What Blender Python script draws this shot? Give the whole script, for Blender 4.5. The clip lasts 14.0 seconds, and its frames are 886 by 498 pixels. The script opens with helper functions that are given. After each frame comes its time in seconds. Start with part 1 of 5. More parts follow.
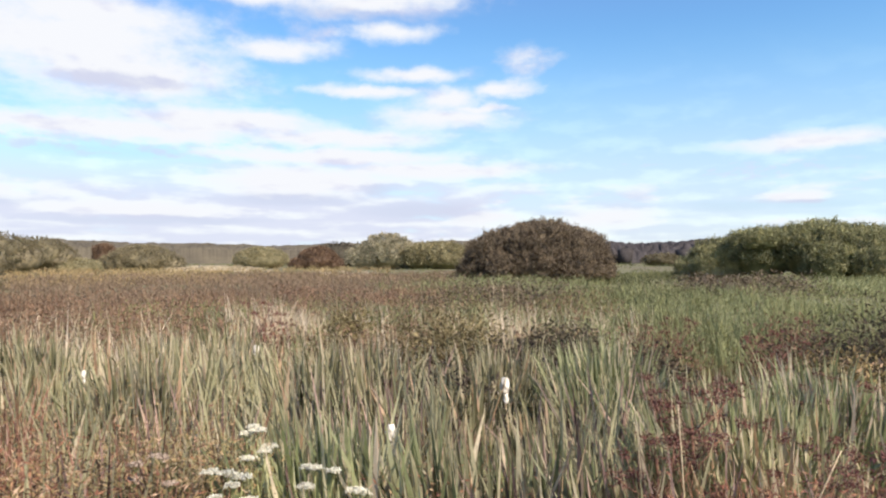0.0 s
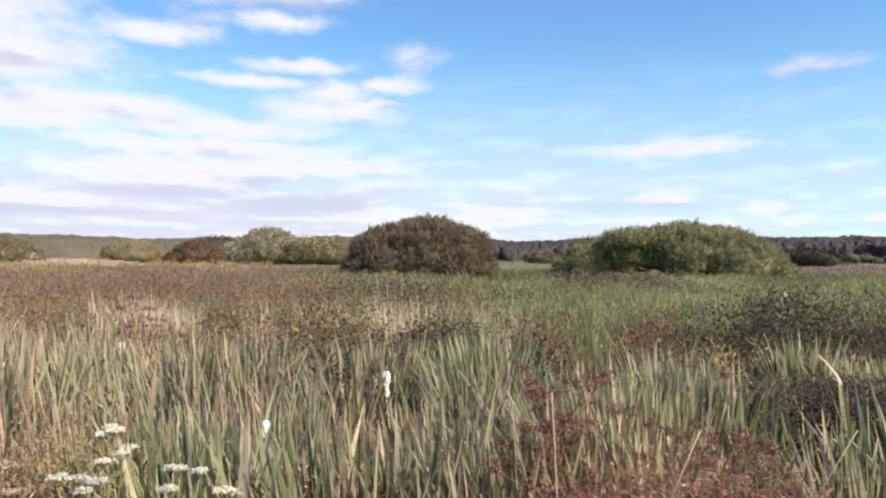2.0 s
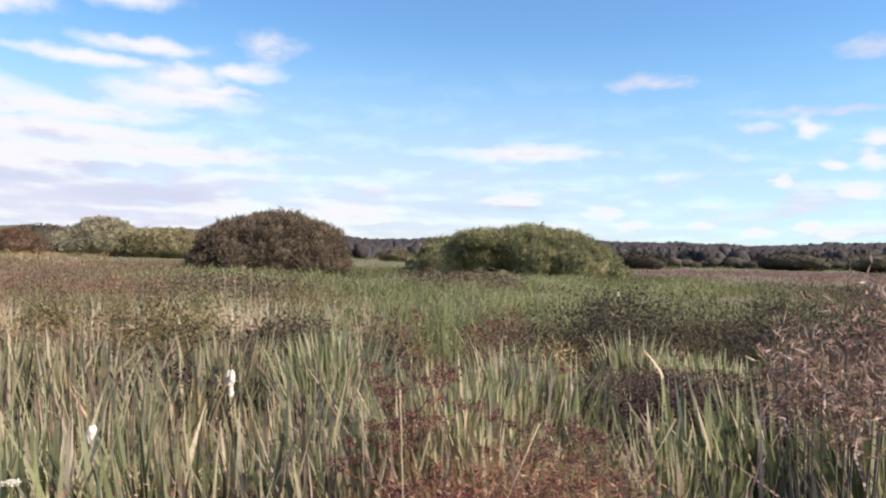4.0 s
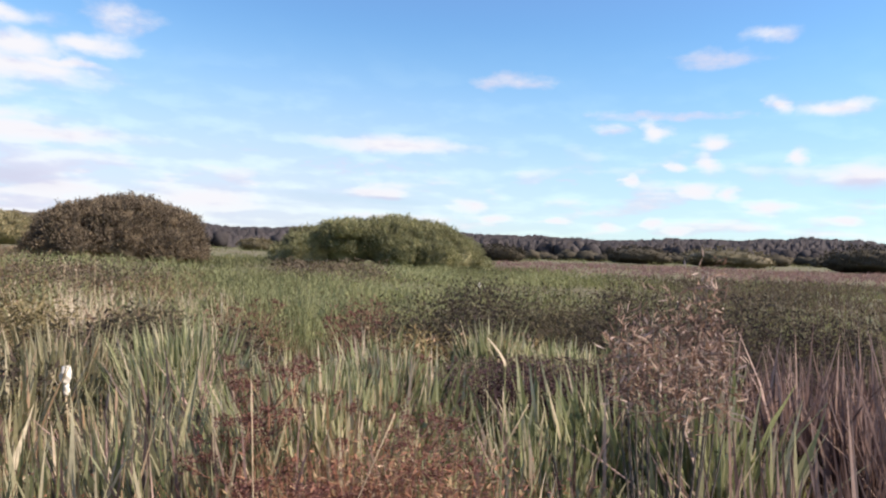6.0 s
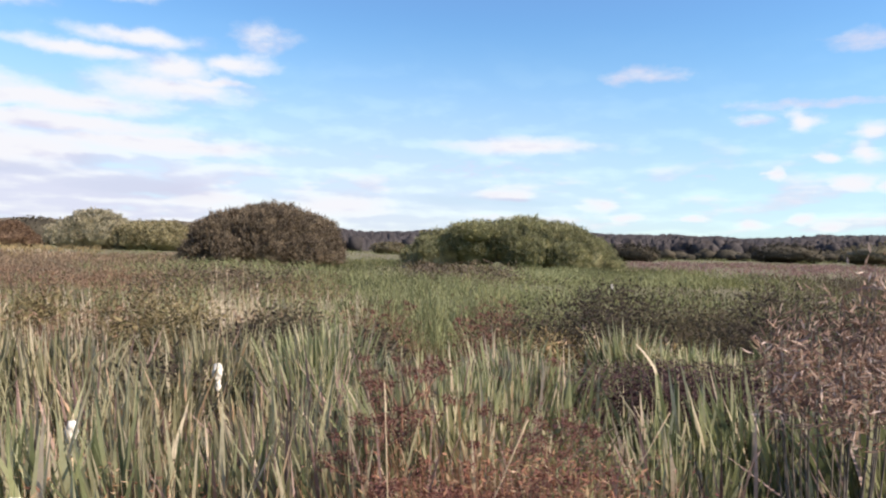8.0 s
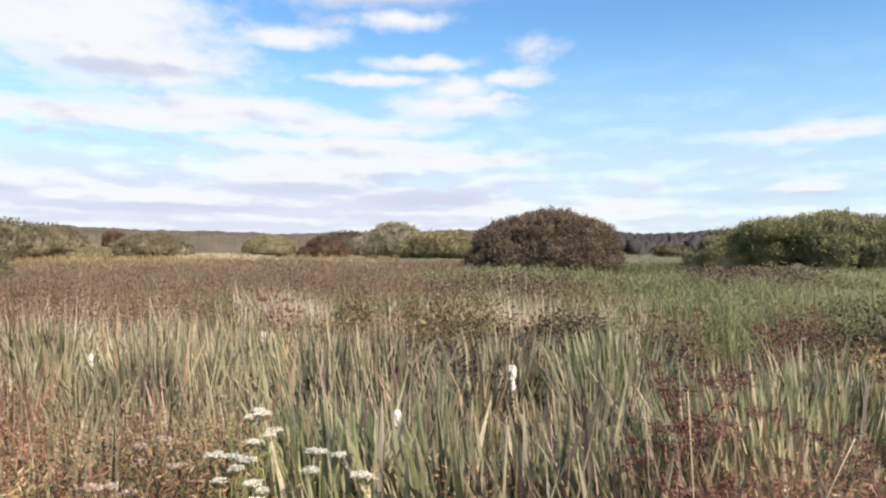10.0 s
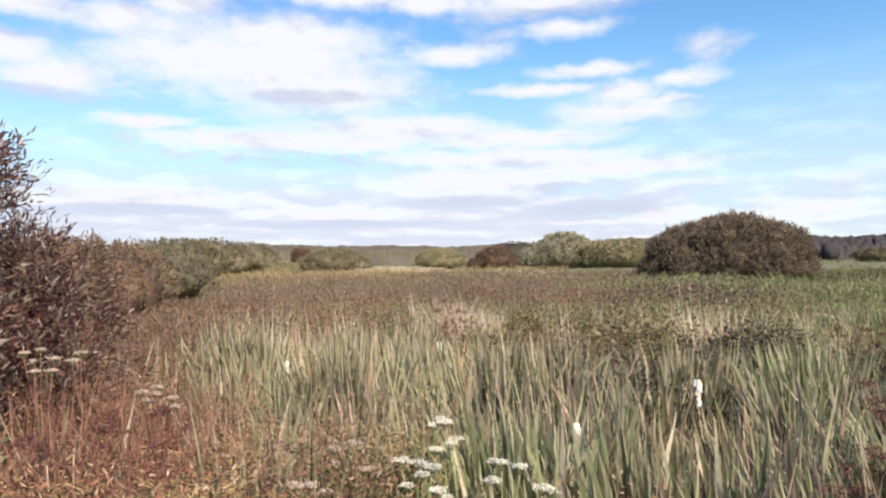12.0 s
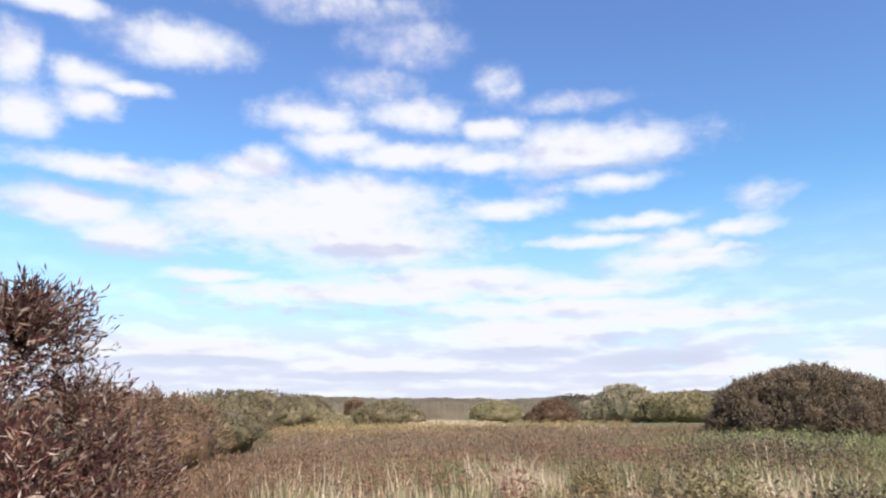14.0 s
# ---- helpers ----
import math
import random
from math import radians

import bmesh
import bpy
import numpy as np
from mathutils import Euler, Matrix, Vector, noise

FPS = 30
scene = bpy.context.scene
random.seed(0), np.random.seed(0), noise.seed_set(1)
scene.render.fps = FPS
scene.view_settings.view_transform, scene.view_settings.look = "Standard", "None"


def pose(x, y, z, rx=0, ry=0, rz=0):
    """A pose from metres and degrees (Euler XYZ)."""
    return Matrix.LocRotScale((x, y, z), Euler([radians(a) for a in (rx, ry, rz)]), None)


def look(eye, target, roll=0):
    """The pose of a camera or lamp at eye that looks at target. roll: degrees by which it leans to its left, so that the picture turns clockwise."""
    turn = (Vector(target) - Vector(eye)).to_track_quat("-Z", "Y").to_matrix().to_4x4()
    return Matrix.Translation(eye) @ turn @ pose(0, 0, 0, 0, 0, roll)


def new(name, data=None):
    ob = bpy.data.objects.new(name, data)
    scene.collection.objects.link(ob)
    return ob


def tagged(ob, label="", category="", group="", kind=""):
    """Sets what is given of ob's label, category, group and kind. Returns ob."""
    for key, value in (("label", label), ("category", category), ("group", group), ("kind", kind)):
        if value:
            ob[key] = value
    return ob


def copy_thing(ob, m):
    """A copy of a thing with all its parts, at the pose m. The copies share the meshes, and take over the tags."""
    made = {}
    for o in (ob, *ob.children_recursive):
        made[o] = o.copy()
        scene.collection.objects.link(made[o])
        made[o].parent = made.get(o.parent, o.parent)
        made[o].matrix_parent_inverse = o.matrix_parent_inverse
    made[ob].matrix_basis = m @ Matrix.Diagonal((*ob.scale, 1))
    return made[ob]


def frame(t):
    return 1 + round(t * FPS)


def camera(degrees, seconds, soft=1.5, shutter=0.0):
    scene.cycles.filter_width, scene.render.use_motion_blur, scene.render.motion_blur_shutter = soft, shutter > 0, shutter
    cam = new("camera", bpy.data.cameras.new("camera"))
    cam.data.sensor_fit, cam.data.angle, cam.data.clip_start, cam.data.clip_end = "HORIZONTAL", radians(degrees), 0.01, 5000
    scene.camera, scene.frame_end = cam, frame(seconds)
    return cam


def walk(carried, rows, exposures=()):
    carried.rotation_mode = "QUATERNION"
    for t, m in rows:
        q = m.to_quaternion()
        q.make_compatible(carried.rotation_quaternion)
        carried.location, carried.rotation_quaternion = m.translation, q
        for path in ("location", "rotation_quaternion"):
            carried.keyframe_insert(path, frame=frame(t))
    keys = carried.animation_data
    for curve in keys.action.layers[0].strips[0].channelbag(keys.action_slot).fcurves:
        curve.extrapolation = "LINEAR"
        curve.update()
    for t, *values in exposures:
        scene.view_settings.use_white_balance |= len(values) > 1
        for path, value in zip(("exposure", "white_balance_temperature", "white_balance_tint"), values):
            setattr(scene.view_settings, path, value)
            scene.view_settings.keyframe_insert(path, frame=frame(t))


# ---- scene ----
cam = camera(65.11, 14.0, soft=2.2)
PATH = [
    (0, pose(0.000, 0.000, 1.700, 90.96, 0.24, 3.64)),
    (0.5, pose(0.007, 0.002, 1.697, 90.88, 0.11, 1.13)),
    (1, pose(0.013, 0.014, 1.688, 90.80, 0.13, -1.23)),
    (1.5, pose(0.019, 0.036, 1.678, 90.89, 0.08, -3.47)),
    (2, pose(0.021, 0.052, 1.674, 90.66, -0.37, -5.81)),
    (2.5, pose(0.022, 0.058, 1.673, 90.60, -0.63, -7.82)),
    (3, pose(0.024, 0.063, 1.672, 90.43, -1.12, -10.44)),
    (3.5, pose(0.028, 0.063, 1.672, 90.39, -1.31, -13.31)),
    (4, pose(0.032, 0.066, 1.672, 90.66, -1.64, -17.80)),
    (4.2, pose(0.038, 0.084, 1.668, 90.52, -1.80, -19.85)),
    (6.3, pose(0.077, 0.086, 1.667, 90.19, -2.25, -29.17)),
    (6.5, pose(0.099, 0.114, 1.663, 90.11, -2.16, -29.25)),
    (7, pose(0.099, 0.131, 1.660, 89.98, -1.98, -26.71)),
    (7.5, pose(0.089, 0.137, 1.661, 90.11, -1.58, -22.92)),
    (8, pose(0.079, 0.132, 1.663, 90.06, -1.61, -18.26)),
    (8.5, pose(0.063, 0.116, 1.666, 90.06, -1.51, -13.02)),
    (9, pose(0.050, 0.081, 1.677, 90.16, -0.96, -7.22)),
    (9.2, pose(0.036, 0.068, 1.678, 89.99, -0.83, -4.70)),
    (11.3, pose(-0.019, 0.015, 1.681, 90.82, 0.97, 14.44)),
    (11.5, pose(-0.025, 0.029, 1.680, 90.94, 1.08, 15.51)),
    (12, pose(-0.031, 0.033, 1.679, 91.07, 0.96, 18.13)),
    (12.5, pose(-0.036, 0.034, 1.681, 91.18, 0.68, 19.91)),
    (13, pose(-0.040, 0.039, 1.683, 94.65, 1.26, 20.83)),
    (13.5, pose(-0.055, 0.052, 1.691, 99.52, 1.12, 21.77)),
    (14, pose(-0.071, 0.066, 1.706, 103.53, 0.70, 22.58)),
]
walk(cam, PATH, [(0.0, 0.74, 6530, 13), (3.0, 0.74, 6560, 15), (6.5, 0.72, 6600, 16), (9.0, 0.72, 6550, 14), (11.5, 0.75, 6560, 13), (14.0, 0.75, 6460, 14)])

# ---- light: a clear, breezy late-summer day with broken cloud ----
EYE = 1.7
SUN_AZ, SUN_EL = -130.0, 40.0          # degrees; azimuth counted to the left of +y
TAU = 2 * math.pi


def polar(az, r, z=0.0):
    a = radians(az)
    return Vector((-math.sin(a) * r, math.cos(a) * r, z))


sun = new("sun", bpy.data.lights.new("sun", "SUN"))
sun.data.energy, sun.data.angle, sun.data.color = 5.6, radians(0.6), (1.0, 0.90, 0.77)
sun.matrix_basis = look(polar(SUN_AZ, 60 * math.cos(radians(SUN_EL)), 60 * math.sin(radians(SUN_EL))), (0, 0, 0))

# clouds of the sky: azimuth, elevation, half width, half height, in degrees
CLOUD_BANKS = [
    (54.3, 29.2, 3.8, 0.7), (44.9, 28.4, 5.1, 1.4), (56.6, 25.2, 1.6, 1.4), (55.5, 21.4, 2.3, 1.4),
    (51.6, 25.0, 2.1, 0.9), (51.0, 23.1, 1.8, 1.0), (48.5, 24.5, 2.5, 0.5), (33.4, 24.1, 4.1, 1.3),
    (31.4, 22.2, 3.4, 1.0), (25.5, 21.2, 5.4, 0.9), (18.6, 20.5, 4.4, 0.7), (24.5, 24.4, 4.0, 1.2),
    (18.0, 23.4, 2.0, 0.8), (8.9, 21.0, 7.0, 1.7), (7.7, 18.3, 3.7, 0.7), (49.9, 18.5, 5.1, 0.8),
    (42.8, 18.3, 3.9, 1.1), (38.4, 19.8, 2.3, 1.1), (30.3, 17.9, 7.2, 1.6), (33.1, 15.8, 10.2, 2.1),
    (28.3, 14.0, 8.5, 1.9), (51.9, 15.3, 4.8, 1.3), (46.6, 13.6, 4.0, 1.4), (16.7, 16.7, 4.1, 0.8),
]
CLOUD_STREAKS = [
    (6.1, 15.1, 3.6, 0.5), (-1.5, 13.8, 2.2, 0.5), (9.8, 13.8, 4.1, 0.4), (3.2, 13.1, 2.6, 0.8),
    (3.3, 11.6, 4.5, 0.8), (0.3, 12.3, 2.1, 0.3), (41.0, 11.0, 2.6, 0.4), (21.7, 10.8, 7.1, 0.9),
    (12.3, 10.0, 6.8, 0.6), (15.7, 6.4, 5.7, 1.2), (0.0, 3.7, 3.1, 0.7), (41.9, 5.3, 8.2, 0.6),
    (5.0, 7.4, 7.2, 0.5), (12.4, 8.4, 7.3, 0.5), (29.2, 9.9, 9.2, 0.6), (-9.2, 3.4, 3.3, 0.9),
    (-24.7, 8.6, 4.8, 0.5), (27.0, 3.9, 6.0, 0.5),
]
CLOUD_SHEETS = [
    (31.7, 32.6, 6.6, 1.1), (25.5, 29.9, 4.1, 1.3), (28.5, 26.8, 3.0, 1.0), (11.5, 24.9, 3.9, 0.6),
    (17.4, 26.7, 1.5, 1.1), (-3.2, 16.0, 1.8, 1.0), (14.3, 18.0, 1.4, 0.6), (34.7, 8.9, 15.4, 1.6),
    (17.0, 8.4, 18.0, 1.4), (5.1, 5.7, 8.0, 0.9), (-33.9, 13.9, 3.0, 0.6), (-46.7, 11.3, 5.1, 0.4), (-49.9, 15.3, 2.4, 0.5), (-53.4, 16.9, 1.5, 0.4),
    (0.5, 7.3, 3.2, 1.0), (-13.0, 7.6, 3.4, 0.5), (-21.0, 6.6, 10.3, 1.1), (-59.6, 6.8, 1.7, 0.5),
    (-42.1, 10.2, 1.4, 0.5), (-19.0, 4.2, 6.0, 0.9), (-38.8, 5.9, 1.3, 0.4), (-38.1, 6.1, 1.6, 0.3),
]
CLOUD_PUFFS = [
    (-54.3, 11.8, 0.8, 0.5), (-57.9, 11.5, 2.2, 0.5), (-45.2, 10.2, 1.0, 0.75), (-50.0, 9.1, 1.3, 0.6),
    (-49.5, 7.7, 0.9, 0.75), (-47.2, 7.5, 0.7, 0.35), (-55.9, 8.1, 0.8, 0.55), (-48.9, 5.5, 1.0, 0.5),
    (-51.2, 5.4, 0.8, 0.6), (-53.6, 4.3, 1.4, 0.5), (-43.9, 6.3, 0.45, 0.4), (-45.6, 3.0, 0.9, 0.4),
    (-41.8, 2.6, 0.9, 0.35), (-47.6, 2.3, 0.8, 0.3), (-30.9, 3.9, 1.2, 0.5), (-33.2, 2.9, 1.0, 0.35),
    (-22.8, 4.6, 2.4, 0.45), (16.0, 6.6, 3.6, 0.9), (-0.1, 3.5, 2.2, 0.5), (20.0, 11.2, 5.0, 0.5), (-60.2, 6.5, 2.2, 0.8), (-58.8, 3.4, 1.0, 0.35), (-38.5, 3.0, 0.6, 0.25),
]
CLOUD_VEILS = [(38.0, 16.5, 20.0, 5.5), (33.0, 9.0, 26.0, 5.0), (8.0, 7.5, 16.0, 4.0), (60.0, 25.0, 14.0, 7.0), (16.0, 22.0, 12.0, 3.0)]
CLOUD_BASES = [
    (15.6, 5.0, 4.8, 0.45), (5.4, 4.1, 4.6, 0.7), (41.8, 4.4, 6.0, 0.4), (28.5, 13.4, 4.6, 0.5),
    (50.5, 16.9, 5.0, 0.6), (29.8, 8.2, 4.6, 0.4), (-60.6, 5.5, 2.6, 0.7), (-24.3, 4.0, 2.8, 0.3),
    (-18.8, 4.1, 2.7, 0.4), (26.1, 3.2, 7.0, 0.3), (9.0, 5.8, 1.8, 0.5), (47.0, 12.2, 6.0, 0.6), (9.0, 19.6, 5.5, 0.4),
]


class Nodes:
    """Short names for building a node tree."""

    def __init__(self, tree):
        self.tree, self.links = tree, tree.links
        tree.nodes.clear()

    def add(self, kind, **inputs):
        node = self.tree.nodes.new(kind)
        for key, value in inputs.items():
            self.put(node, key, value)
        return node

    def put(self, node, key, value):
        slot = node.inputs[int(key[1:])] if key[0] == "i" and key[1:].isdigit() else node.inputs[key.replace("_", " ")]
        if hasattr(value, "is_output"):
            self.links.new(value, slot)
        else:
            slot.default_value = value

    def math(self, op, a, b=0.0, c=0.0, clamp=False):
        node = self.add("ShaderNodeMath", i0=a, i1=b, i2=c)
        node.operation, node.use_clamp = op, clamp
        return node.outputs[0]

    def vec(self, op, a, b=(0, 0, 0)):
        node = self.add("ShaderNodeVectorMath", i0=a, i1=b)
        node.operation = op
        return node.outputs["Value" if op == "LENGTH" else "Vector"]

    def ramp(self, fac, stops):
        node = self.add("ShaderNodeValToRGB", Fac=fac)
        for k, (at, colour) in enumerate(stops):
            e = node.color_ramp.elements[k] if k < 2 else node.color_ramp.elements.new(at)
            e.position, e.color = at, (*colour, 1)
        return node.outputs["Color"]

    def remap(self, v, a, b, c=0.0, d=1.0, smooth=True):
        node = self.add("ShaderNodeMapRange")
        node.interpolation_type = "SMOOTHSTEP" if smooth else "LINEAR"
        for k, x in enumerate((v, a, b, c, d)):
            self.put(node, f"i{k}", x)
        return node.outputs[0]

    def noise(self, vector, scale, detail=3.0, rough=0.55, out="Fac"):
        return self.add("ShaderNodeTexNoise", Vector=vector, Scale=scale, Detail=detail, Roughness=rough).outputs[out]

    def mix(self, fac, a, b, blend="MIX"):
        node = self.tree.nodes.new("ShaderNodeMix")
        node.data_type, node.blend_type = "RGBA", blend
        self.put(node, "i0", fac), self.put(node, "i6", a), self.put(node, "i7", b)
        return node.outputs[2]


world = bpy.data.worlds.new("sky")
scene.world = world
world.use_nodes = True
N = Nodes(world.node_tree)
sky = N.add("ShaderNodeTexSky")
sky.sky_type, sky.sun_disc = "NISHITA", False
sky.sun_elevation, sky.sun_rotation = radians(SUN_EL), radians(-SUN_AZ)
sky.air_density, sky.dust_density, sky.ozone_density = 1.0, 0.2, 2.0
way = N.add("ShaderNodeTexCoord").outputs["Generated"]
xyz = N.add("ShaderNodeSeparateXYZ", Vector=way)
el = N.math("MULTIPLY", N.math("ARCSINE", N.math("MINIMUM", xyz.outputs["Z"], 1.0)), 180 / math.pi)
az = N.math("MULTIPLY", N.math("ARCTAN2", N.math("MULTIPLY", xyz.outputs["X"], -1.0), xyz.outputs["Y"]), 180 / math.pi)
flat = N.add("ShaderNodeCombineXYZ", X=az, Y=N.math("MULTIPLY", N.math("LOGARITHM", N.math("ADD", N.math("MAXIMUM", el, -2.0), 9.0), math.e), 27.0), Z=0.0).outputs[0]
swirl = N.noise(flat, 0.28, 4.0, 0.55, "Color")
swirl = N.vec("MULTIPLY", N.vec("SUBTRACT", swirl, (0.5, 0.5, 0.5)), (4.2, 1.5, 0.0))
spot = N.vec("ADD", N.add("ShaderNodeCombineXYZ", X=az, Y=el, Z=0.0).outputs[0], N.vec("MULTIPLY", swirl, N.add("ShaderNodeCombineXYZ", X=1.0, Y=N.remap(el, 2.0, 15.0, 0.35, 1.0), Z=0.0).outputs[0]))


def bank(clouds, swell=1.35):
    total = None
    for a, e, w, h in clouds:
        d = N.vec("LENGTH", N.vec("MULTIPLY", N.vec("SUBTRACT", spot, (a, e, 0)), (1 / (swell * w), 1 / (swell * h), 0)))
        total = d if total is None else N.math("SMOOTH_MIN", total, d, 0.3)
    return N.math("SUBTRACT", 1.0, total)


puffy = N.vec("MULTIPLY", flat, (0.55, 1.0, 0.0))
fluff = N.noise(puffy, 0.34, 5.0, 0.5)
above = N.noise(N.vec("ADD", puffy, (-0.3, 1.1, 0.0)), 0.34, 5.0, 0.5)
wisps = N.noise(puffy, 0.95, 5.0, 0.6)
fine = N.math("MULTIPLY", N.math("SUBTRACT", N.math("ADD", N.math("MULTIPLY", fluff, 0.55), N.math("MULTIPLY", wisps, 0.45)), 0.5), N.remap(el, 3.0, 16.0, 1.1, 1.7))
body = N.math("MAXIMUM", bank(CLOUD_BANKS, 1.3), N.math("MAXIMUM", bank(CLOUD_STREAKS, 1.45), bank(CLOUD_PUFFS, 1.3)))
density = N.math("ADD", body, fine)
veil = N.math("MULTIPLY", N.remap(bank(CLOUD_VEILS, 1.3), 0.0, 0.9), 0.42)
density = N.math("ADD", density, N.math("MULTIPLY", veil, 0.5))
cover = N.remap(density, -0.25, 0.82)
# thin sheets: over the low sky, more on the side away from the sun, and a band beyond the green thicket
low = N.math("MULTIPLY", N.remap(el, 13.0, 4.0), N.remap(N.math("ADD", fluff, N.remap(az, -15.0, 15.0, -0.02, 0.30)), 0.2, 0.72))
sheet = N.math("MULTIPLY", N.remap(N.math("ADD", bank(CLOUD_SHEETS, 1.6), N.math("MULTIPLY", fine, 0.8)), -0.2, 0.95), N.remap(wisps, 0.3, 0.65, 0.5, 0.9))
haze = N.math("MULTIPLY", N.remap(el, 19.0, 0.5, 0.0, 0.86), N.remap(az, -48.0, -10.0, 0.66, 1.0))
thin = N.math("MAXIMUM", N.math("MAXIMUM", N.math("MULTIPLY", low, 0.96), N.math("MULTIPLY", sheet, 0.9)), haze)
cover = N.math("SUBTRACT", 1.0, N.math("MULTIPLY", N.math("SUBTRACT", 1.0, cover), N.math("SUBTRACT", 1.0, thin)))
back = N.math("MULTIPLY", N.remap(N.noise(way, 2.6, 5.0, 0.6), 0.5, 0.75), N.remap(N.math("ABSOLUTE", az), 66.0, 90.0))
cover = N.math("MAXIMUM", cover, back, clamp=True)
lit = N.math("ADD", N.math("SUBTRACT", fluff, above), N.remap(density, -0.25, 0.45, -0.15, 0.07))
base = N.math("MULTIPLY", N.remap(N.math("ADD", bank(CLOUD_BASES, 1.5), fine), -0.1, 0.7), 0.27)
lit = N.math("SUBTRACT", N.math("MULTIPLY", lit, N.remap(el, 1.0, 14.0, 0.85, 1.0)), base)
CLOUD_TINT = N.mix(N.remap(lit, -0.20, 0.05), (0.80, 0.835, 0.995, 1), (1.0, 1.04, 1.075, 1))
CLOUD_TINT = N.mix(N.math("MULTIPLY", base, 1.5), CLOUD_TINT, (0.62, 0.69, 0.87, 1))
blue = N.mix(1.0, sky.outputs[0], N.mix(N.remap(el, 10.0, 30.0), (0.69, 1.13, 1.22, 1), (0.85, 1.04, 1.30, 1)), "MULTIPLY")
sky_light = N.add("ShaderNodeBackground", Color=blue, Strength=0.10)
cloud_light = N.add("ShaderNodeBackground", Color=CLOUD_TINT, Strength=0.55)
both = N.add("ShaderNodeMixShader", i0=cover, i1=sky_light.outputs[0], i2=cloud_light.outputs[0])
N.add("ShaderNodeOutputWorld", Surface=both.outputs[0])


# ---- materials ----
WARM = (1.13, 0.90, 1.02)         # late-season cast of all the growth


def foliage(name, stops, patch=((0.75, 0.75, 0.75), (1.15, 1.15, 1.15)), scale=0.6, through_light=0.3, rough=0.6, gloss=0.3):
    """Leaves: every leaf its own hue, drifting in patches, some light shining through."""
    m = bpy.data.materials.new(name)
    m.use_nodes = True
    n = Nodes(m.node_tree)
    geo = n.add("ShaderNodeNewGeometry")
    stops = [(at, (c[0] * WARM[0], c[1] * WARM[1], c[2] * WARM[2])) for at, c in stops]
    hue = n.ramp(geo.outputs["Random Per Island"], stops)
    drift = n.noise(geo.outputs["Position"], scale, 3.0)
    grain = n.noise(geo.outputs["Position"], 38.0, 2.0)
    tone = n.ramp(drift, [(0.3, patch[0]), (0.7, patch[1])])
    hue = n.mix(1.0, hue, tone, "MULTIPLY")
    clumps = n.noise(geo.outputs["Position"], 1.9, 2.0)
    hue = n.mix(1.0, hue, n.ramp(clumps, [(0.32, (0.74, 0.76, 0.78)), (0.68, (1.22, 1.22, 1.18))]), "MULTIPLY")
    hue = n.mix(1.0, hue, n.ramp(grain, [(0.3, (0.85, 0.85, 0.85)), (0.75, (1.12, 1.12, 1.12))]), "MULTIPLY")
    main = n.add("ShaderNodeBsdfPrincipled", Base_Color=hue, Roughness=rough)
    main.inputs["Specular IOR Level"].default_value = gloss
    leaf = n.add("ShaderNodeBsdfTranslucent", Color=hue)
    both = n.add("ShaderNodeMixShader", i0=through_light, i1=main.outputs[0], i2=leaf.outputs[0])
    n.add("ShaderNodeOutputMaterial", Surface=both.outputs[0])
    return m


def solid(name, a, b, scale=20.0, rough=0.8, bump=0.2):
    m = bpy.data.materials.new(name)
    m.use_nodes = True
    n = Nodes(m.node_tree)
    pos = n.add("ShaderNodeTexCoord").outputs["Object"]
    f = n.noise(pos, scale, 5.0, 0.65)
    hue = n.ramp(f, [(0.3, a), (0.7, b)])
    relief = n.add("ShaderNodeBump", Strength=bump, Height=f)
    main = n.add("ShaderNodeBsdfPrincipled", Base_Color=hue, Roughness=rough, Normal=relief.outputs[0])
    n.add("ShaderNodeOutputMaterial", Surface=main.outputs[0])
    return m


GREY_REED = foliage("reed_leaf", [(0.0, (0.092, 0.108, 0.045)), (0.3, (0.21, 0.245, 0.112)), (0.6, (0.36, 0.41, 0.215)), (0.88, (0.49, 0.52, 0.315)), (0.95, (0.37, 0.29, 0.145)), (1.0, (0.58, 0.50, 0.31))], scale=0.9, through_light=0.42)
DULL_REED = foliage("dull_reed_leaf", [(0.0, (0.082, 0.095, 0.042)), (0.3, (0.175, 0.205, 0.096)), (0.6, (0.33, 0.37, 0.20)), (0.9, (0.455, 0.48, 0.29)), (0.95, (0.31, 0.24, 0.12)), (1.0, (0.50, 0.43, 0.27))], scale=0.9, through_light=0.42)
GREEN_REED = foliage("green_reed_leaf", [(0.0, (0.09, 0.13, 0.048)), (0.4, (0.21, 0.28, 0.115)), (0.75, (0.365, 0.44, 0.23)), (1.0, (0.54, 0.53, 0.34))], scale=0.9, through_light=0.42)
DRY_REED = foliage("dry_reed_leaf", [(0.0, (0.095, 0.074, 0.058)), (0.5, (0.18, 0.147, 0.112)), (0.85, (0.32, 0.27, 0.195)), (1.0, (0.48, 0.415, 0.29))], scale=0.9)
PALE_GRASS = foliage("pale_grass", [(0.0, (0.32, 0.32, 0.16)), (0.5, (0.48, 0.485, 0.285)), (1.0, (0.63, 0.65, 0.45))])
TANGLE = foliage("tangled_grass", [(0.0, (0.10, 0.075, 0.038)), (0.4, (0.20, 0.125, 0.07)), (0.75, (0.25, 0.15, 0.09)), (0.93, (0.33, 0.245, 0.145)), (1.0, (0.50, 0.42, 0.27))], scale=1.6)
